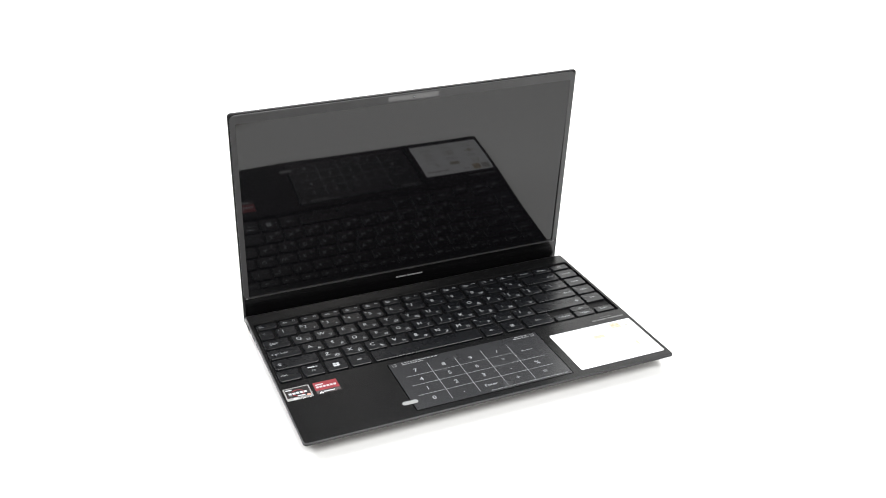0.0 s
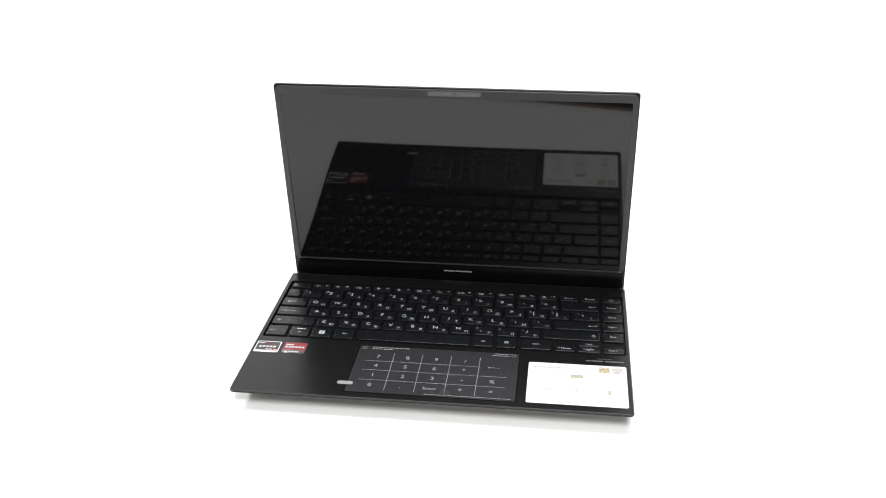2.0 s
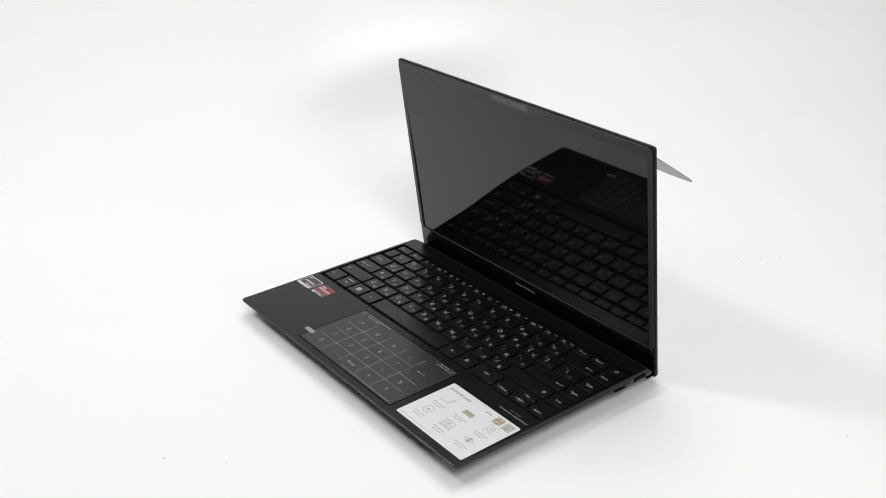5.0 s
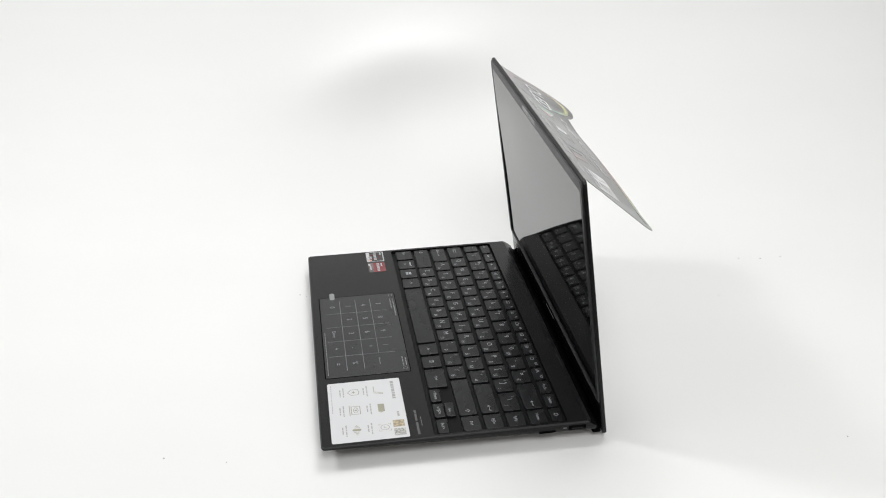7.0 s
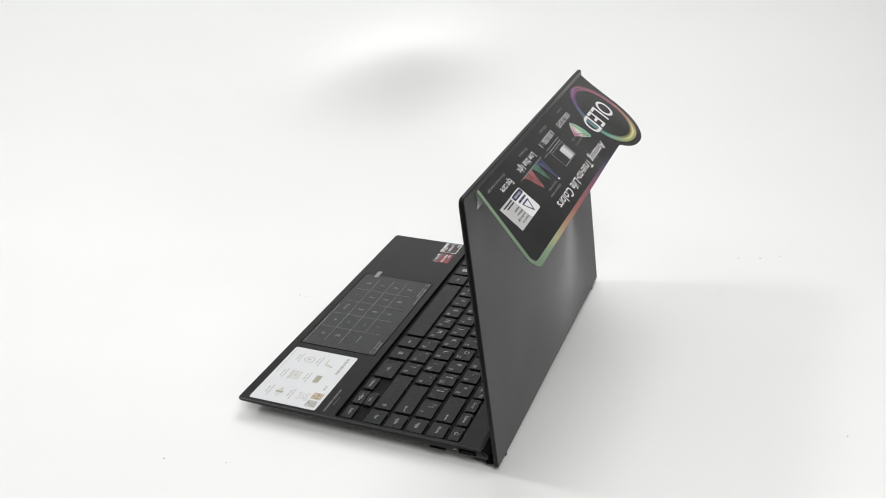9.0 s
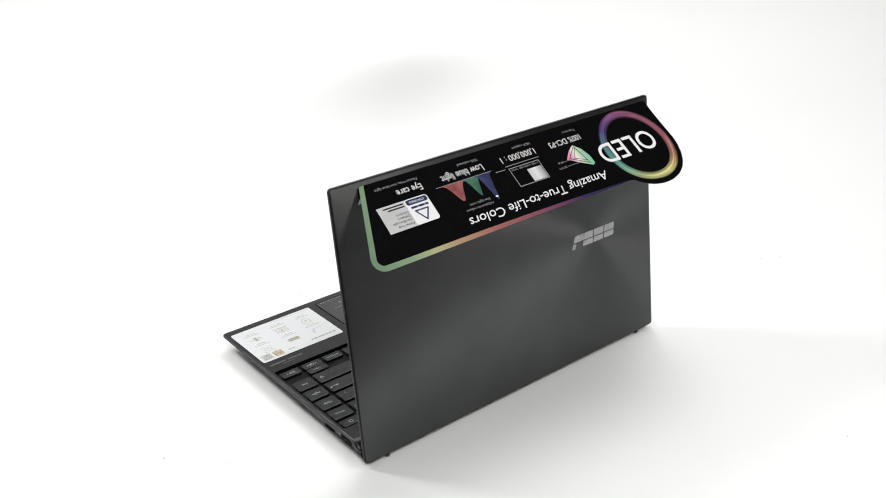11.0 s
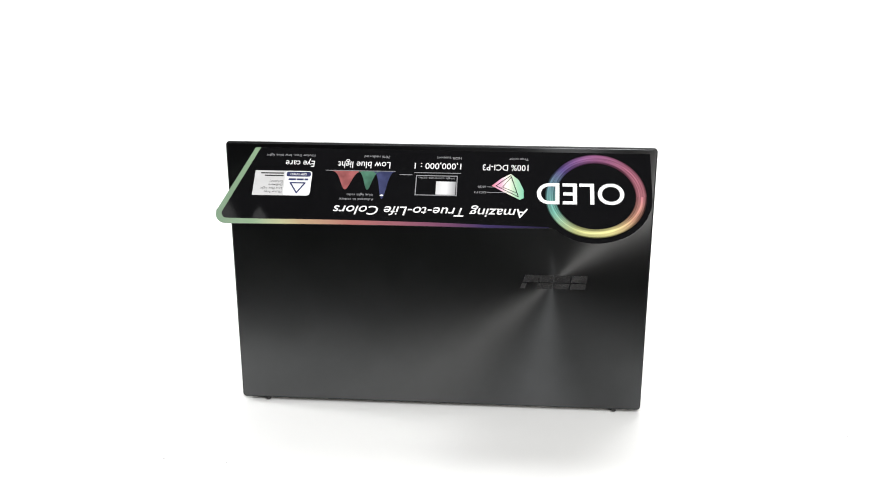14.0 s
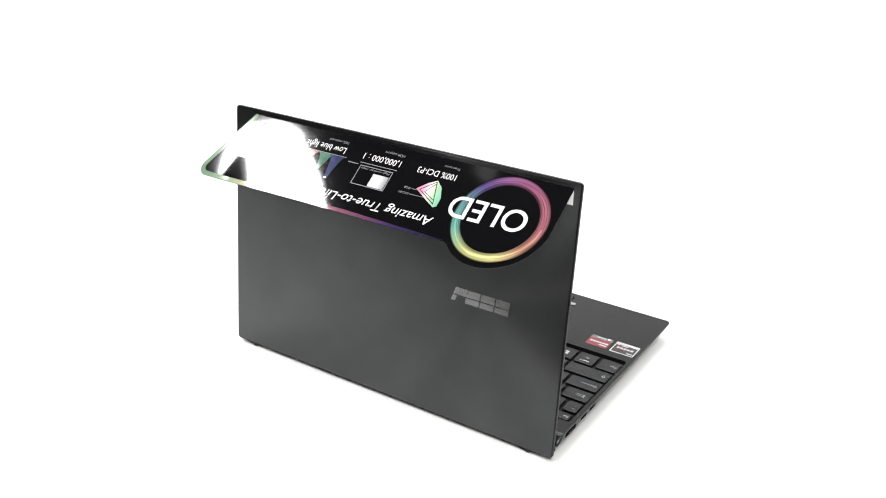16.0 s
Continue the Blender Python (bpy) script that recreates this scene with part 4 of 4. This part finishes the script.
    text("Amazing True-to-Life Colors", -63.8, 69.6, 46.3, 7.0, bold=0.004, slant=0.22)
    text("100% DCI-P3", -63.5, -31.8, 10.9, 4.8, bold=0.0)
    text("True color", -63.5, -50.0, 5.2, 2.0, M_FILMGREY)
    text("1,000,000 : 1", -16.8, 15.8, 10.6, 4.9, bold=0.0)
    text("HDR support", -16.8, 0.6, 5.2, 2.0, M_FILMGREY)
    text("Low blue light", 33.0, 70.0, 10.4, 5.4, bold=0.0)
    text("70% reduced", 33.6, 51.8, 5.2, 2.0, M_FILMGREY)
    text("Eye care", 86.8, 107.4, 10.4, 5.0, bold=0.0)
    text("Flicker free, low blue light", 87.0, 121.8, 5.2, 2.0, M_FILMGREY)
    text("Adjusted to reduce", 42.5, 66.5, 40.2, 1.9, M_FILMGREY)
    text("blue light ratio", 43.5, 61.5, 36.6, 1.9, M_FILMGREY)
    text("sRGB", -34.6, -29.0, 28.2, 1.7, M_FILMGREY)
    text("DCI-P3", -34.6, -26.6, 32.6, 1.7, M_FILMGREY)
    # contrast box
    bm = bmesh.new()
    for x0, y0, x1, y1 in ((-14.7, 20.6, 14.3, 21.2), (-14.7, 36.3, 14.3, 36.9)):
        long_bar(bm, x0, y0, x1, y1)
    for x0, x1 in ((-14.7, -14.1), (13.7, 14.3)):
        bar(bm, x0 * MM, 21.2 * MM, x1 * MM, 36.3 * MM, z)
    long_bar(bm, -16.8, 18.3, 15.8, 18.8)
    part("contrast_frame", bm, M_FILMGREY, film, "thin grey picture frame")
    part("contrast_patch", bar(bmesh.new(), -13.6 * MM, 25.4 * MM, 0.0, 36.0 * MM, z), M_FADE, film, "grey to white fading patch")
    text("High contrast ratio", -12.5, 12.5, 22.2, 1.6, M_FILMGREY)
    # gamut triangle with its pointers
    g = [(-51.5, 18.2), (-45.0, 22.0), (-38.6, 28.0), (-48.0, 33.5), (-58.0, 38.9), (-60.6, 37.5), (-60.5, 31.0), (-57.0, 23.0)]
    part("gamut_patch", flat(bmesh.new(), [(x * MM, y * MM) for x, y in g], z), M_GAMUT, film, "green to pink colour patch")
    bm = stroke(bmesh.new(), [(-51.5 * MM, 19.5 * MM), (-41.5 * MM, 28.0 * MM), (-57.0 * MM, 36.5 * MM)], 0.5 * MM, z + 0.05 * MM, True)
    stroke(bm, [(-52 * MM, 20.5 * MM), (-46.0 * MM, 29.0 * MM), (-56.0 * MM, 33.5 * MM)], 0.4 * MM, z + 0.05 * MM, True)
    part("gamut_outline", bm, M_FILM, film, "thin black triangle lines")
    bm = stroke(bmesh.new(), [(-46 * MM, 29 * MM), (-35.4 * MM, 29 * MM)], 0.35 * MM, z + 0.06 * MM)
    stroke(bm, [(-54 * MM, 33.4 * MM), (-35.4 * MM, 33.4 * MM)], 0.35 * MM, z + 0.06 * MM)
    part("pointer", bm, M_FILMGREY, film)
    # three peaks
    stroke_bm = long_bar(bmesh.new(), 28.8, 17.7, 78.0, 18.1)
    part("graph_axis", stroke_bm, M_FILMGREY, film)
    for c, w, top, mat, lab in ((63.2, 11.5, 33.4, M_PINK, "red peak"), (47.6, 8.5, 33.4, M_GREEN, "green peak"), (37.0, 8.0, 40.6, M_BLUE, "dark blue peak")):
        pts = [((c + w * t) * MM, (18.2 + (top - 18.2) * (math.exp(-5.2 * t * t) - math.exp(-5.2))) * MM) for t in np.linspace(-1, 1, 29)]
        part("graph_peak", flat(bmesh.new(), pts[::-1], z + 0.04 * MM), mat, film, lab)
    bar_bm = bar(bmesh.new(), 17.0 * MM, 20.2 * MM, 26.0 * MM, 20.7 * MM, z)
    part("tiny_caption", bar_bm, M_FILMGREY, film, "dim strip of tiny print")
    part("peak_tip", flat(bmesh.new(), arc(37.2 * MM, 37.6 * MM, 1.3 * MM, 0.7 * MM, 0, 330, 11), z + 0.07 * MM), M_FILMTEXT, film, "small white glint on the blue peak")
    # certificate patch
    part("certificate", bar(bmesh.new(), 105.2 * MM, 18.9 * MM, 128.2 * MM, 38.8 * MM, z), M_FIELD, film, "pale grey certificate field")
    part("badge", flat(bmesh.new(), rr(87.5 * MM, 18.9 * MM, 106.5 * MM, 38.8 * MM, 2.2 * MM), z + 0.03 * MM), M_FILMTEXT, film, "white rounded badge")
    part("badge_band", flat(bmesh.new(), rr(88.3 * MM, 19.6 * MM, 105.7 * MM, 23.6 * MM, 1.4 * MM), z + 0.06 * MM), M_BLUE, film, "dark blue badge band")
    bm = glyphs(bmesh.new(), "CERTIFIED", 91.0 * MM, 20.9 * MM, 1.5 * MM, z + 0.1 * MM, 12 * MM)
    part("lettering", bm, M_FILMTEXT, film)
    bm = stroke(bmesh.new(), [(97.0 * MM, 36.6 * MM), (91.8 * MM, 28.6 * MM), (102.2 * MM, 28.6 * MM)], 1.1 * MM, z + 0.07 * MM, True)
    for x0, x1 in ((89.8, 92.5), (92.9, 98.0), (98.4, 103.8)):
        bar(bm, x0 * MM, 25.0 * MM, x1 * MM, 26.6 * MM, z + 0.07 * MM)
    part("badge_mark", bm, M_BLUE, film, "dark blue triangle mark")
    for s, w0, x1 in (("Flicker Free", 35.2, 120), ("Low Blue Light", 32.4, 123), ("(Software", 29.6, 117.5), ("Solution)", 26.8, 117.0)):
        text(s, 107.6, x1, w0, 1.8, M_STBLACK)
    bm = bar(bmesh.new(), 107.6 * MM, 22.4 * MM, 121 * MM, 23.4 * MM, z + 0.06 * MM)
    bar(bm, 107.6 * MM, 20.4 * MM, 124 * MM, 21.4 * MM, z + 0.06 * MM)
    tagged(part("small_print", bm, M_STBLACK, film, "two bars of tiny print"), kind="stuff")
    # the free end with the ring curls away from the lid
    for ob in (film, *film.children):
        for v in ob.data.vertices:
            k = min(1.0, max(0.0, (-0.030 - v.co.x) / 0.10))
            v.co.z += 0.0020 * max(0.0, 1 - ((v.co.x - 0.015) / 0.11) ** 2) * max(0.0, v.co.y / 0.061) ** 1.5
            v.co.z += 0.0064 * k * k * (3 - 2 * k) * max(0.0, v.co.y / 0.07) ** 1.6
        ob.data.update()
    for ob in (film, *[o for o in film.children if o.name.startswith("film_back")]):
        ob.data.shade_smooth()
        ob.data.set_sharp_from_angle(angle=radians(40))


build_base()
the_lid = build_lid()
build_film(the_lid)
build_keyboard()
build_touchpad()
build_label()
build_stickers()


# ---- the turning of the laptop ----
def motions():
    turns = [(0.0, 21.93), (0.5, 14.54), (1.0, 7.21), (1.5, -0.15), (2.0, -7.35), (2.5, -14.49), (3.0, -21.75), (3.5, -29.1), (6.0, -67.37), (6.5, -74.49), (7.0, -81.73), (7.5, -88.91), (8.0, -96.17),
             (8.5, -103.5), (9.0, -111.0), (11.5, -148.35), (12.0, -155.6), (12.5, -162.77), (13.0, -170.05), (13.5, -177.29), (14.0, -184.67), (14.5, -192.13), (15.0, -199.55), (15.5, -206.96), (16.0, -214.51)]
    walk(laptop, [(t, pose(0, 0, 0, 0, 0, a) @ pose(-0.00099, -0.00948, 0, 0.38, 0, 0)) for t, a in turns])


motions()
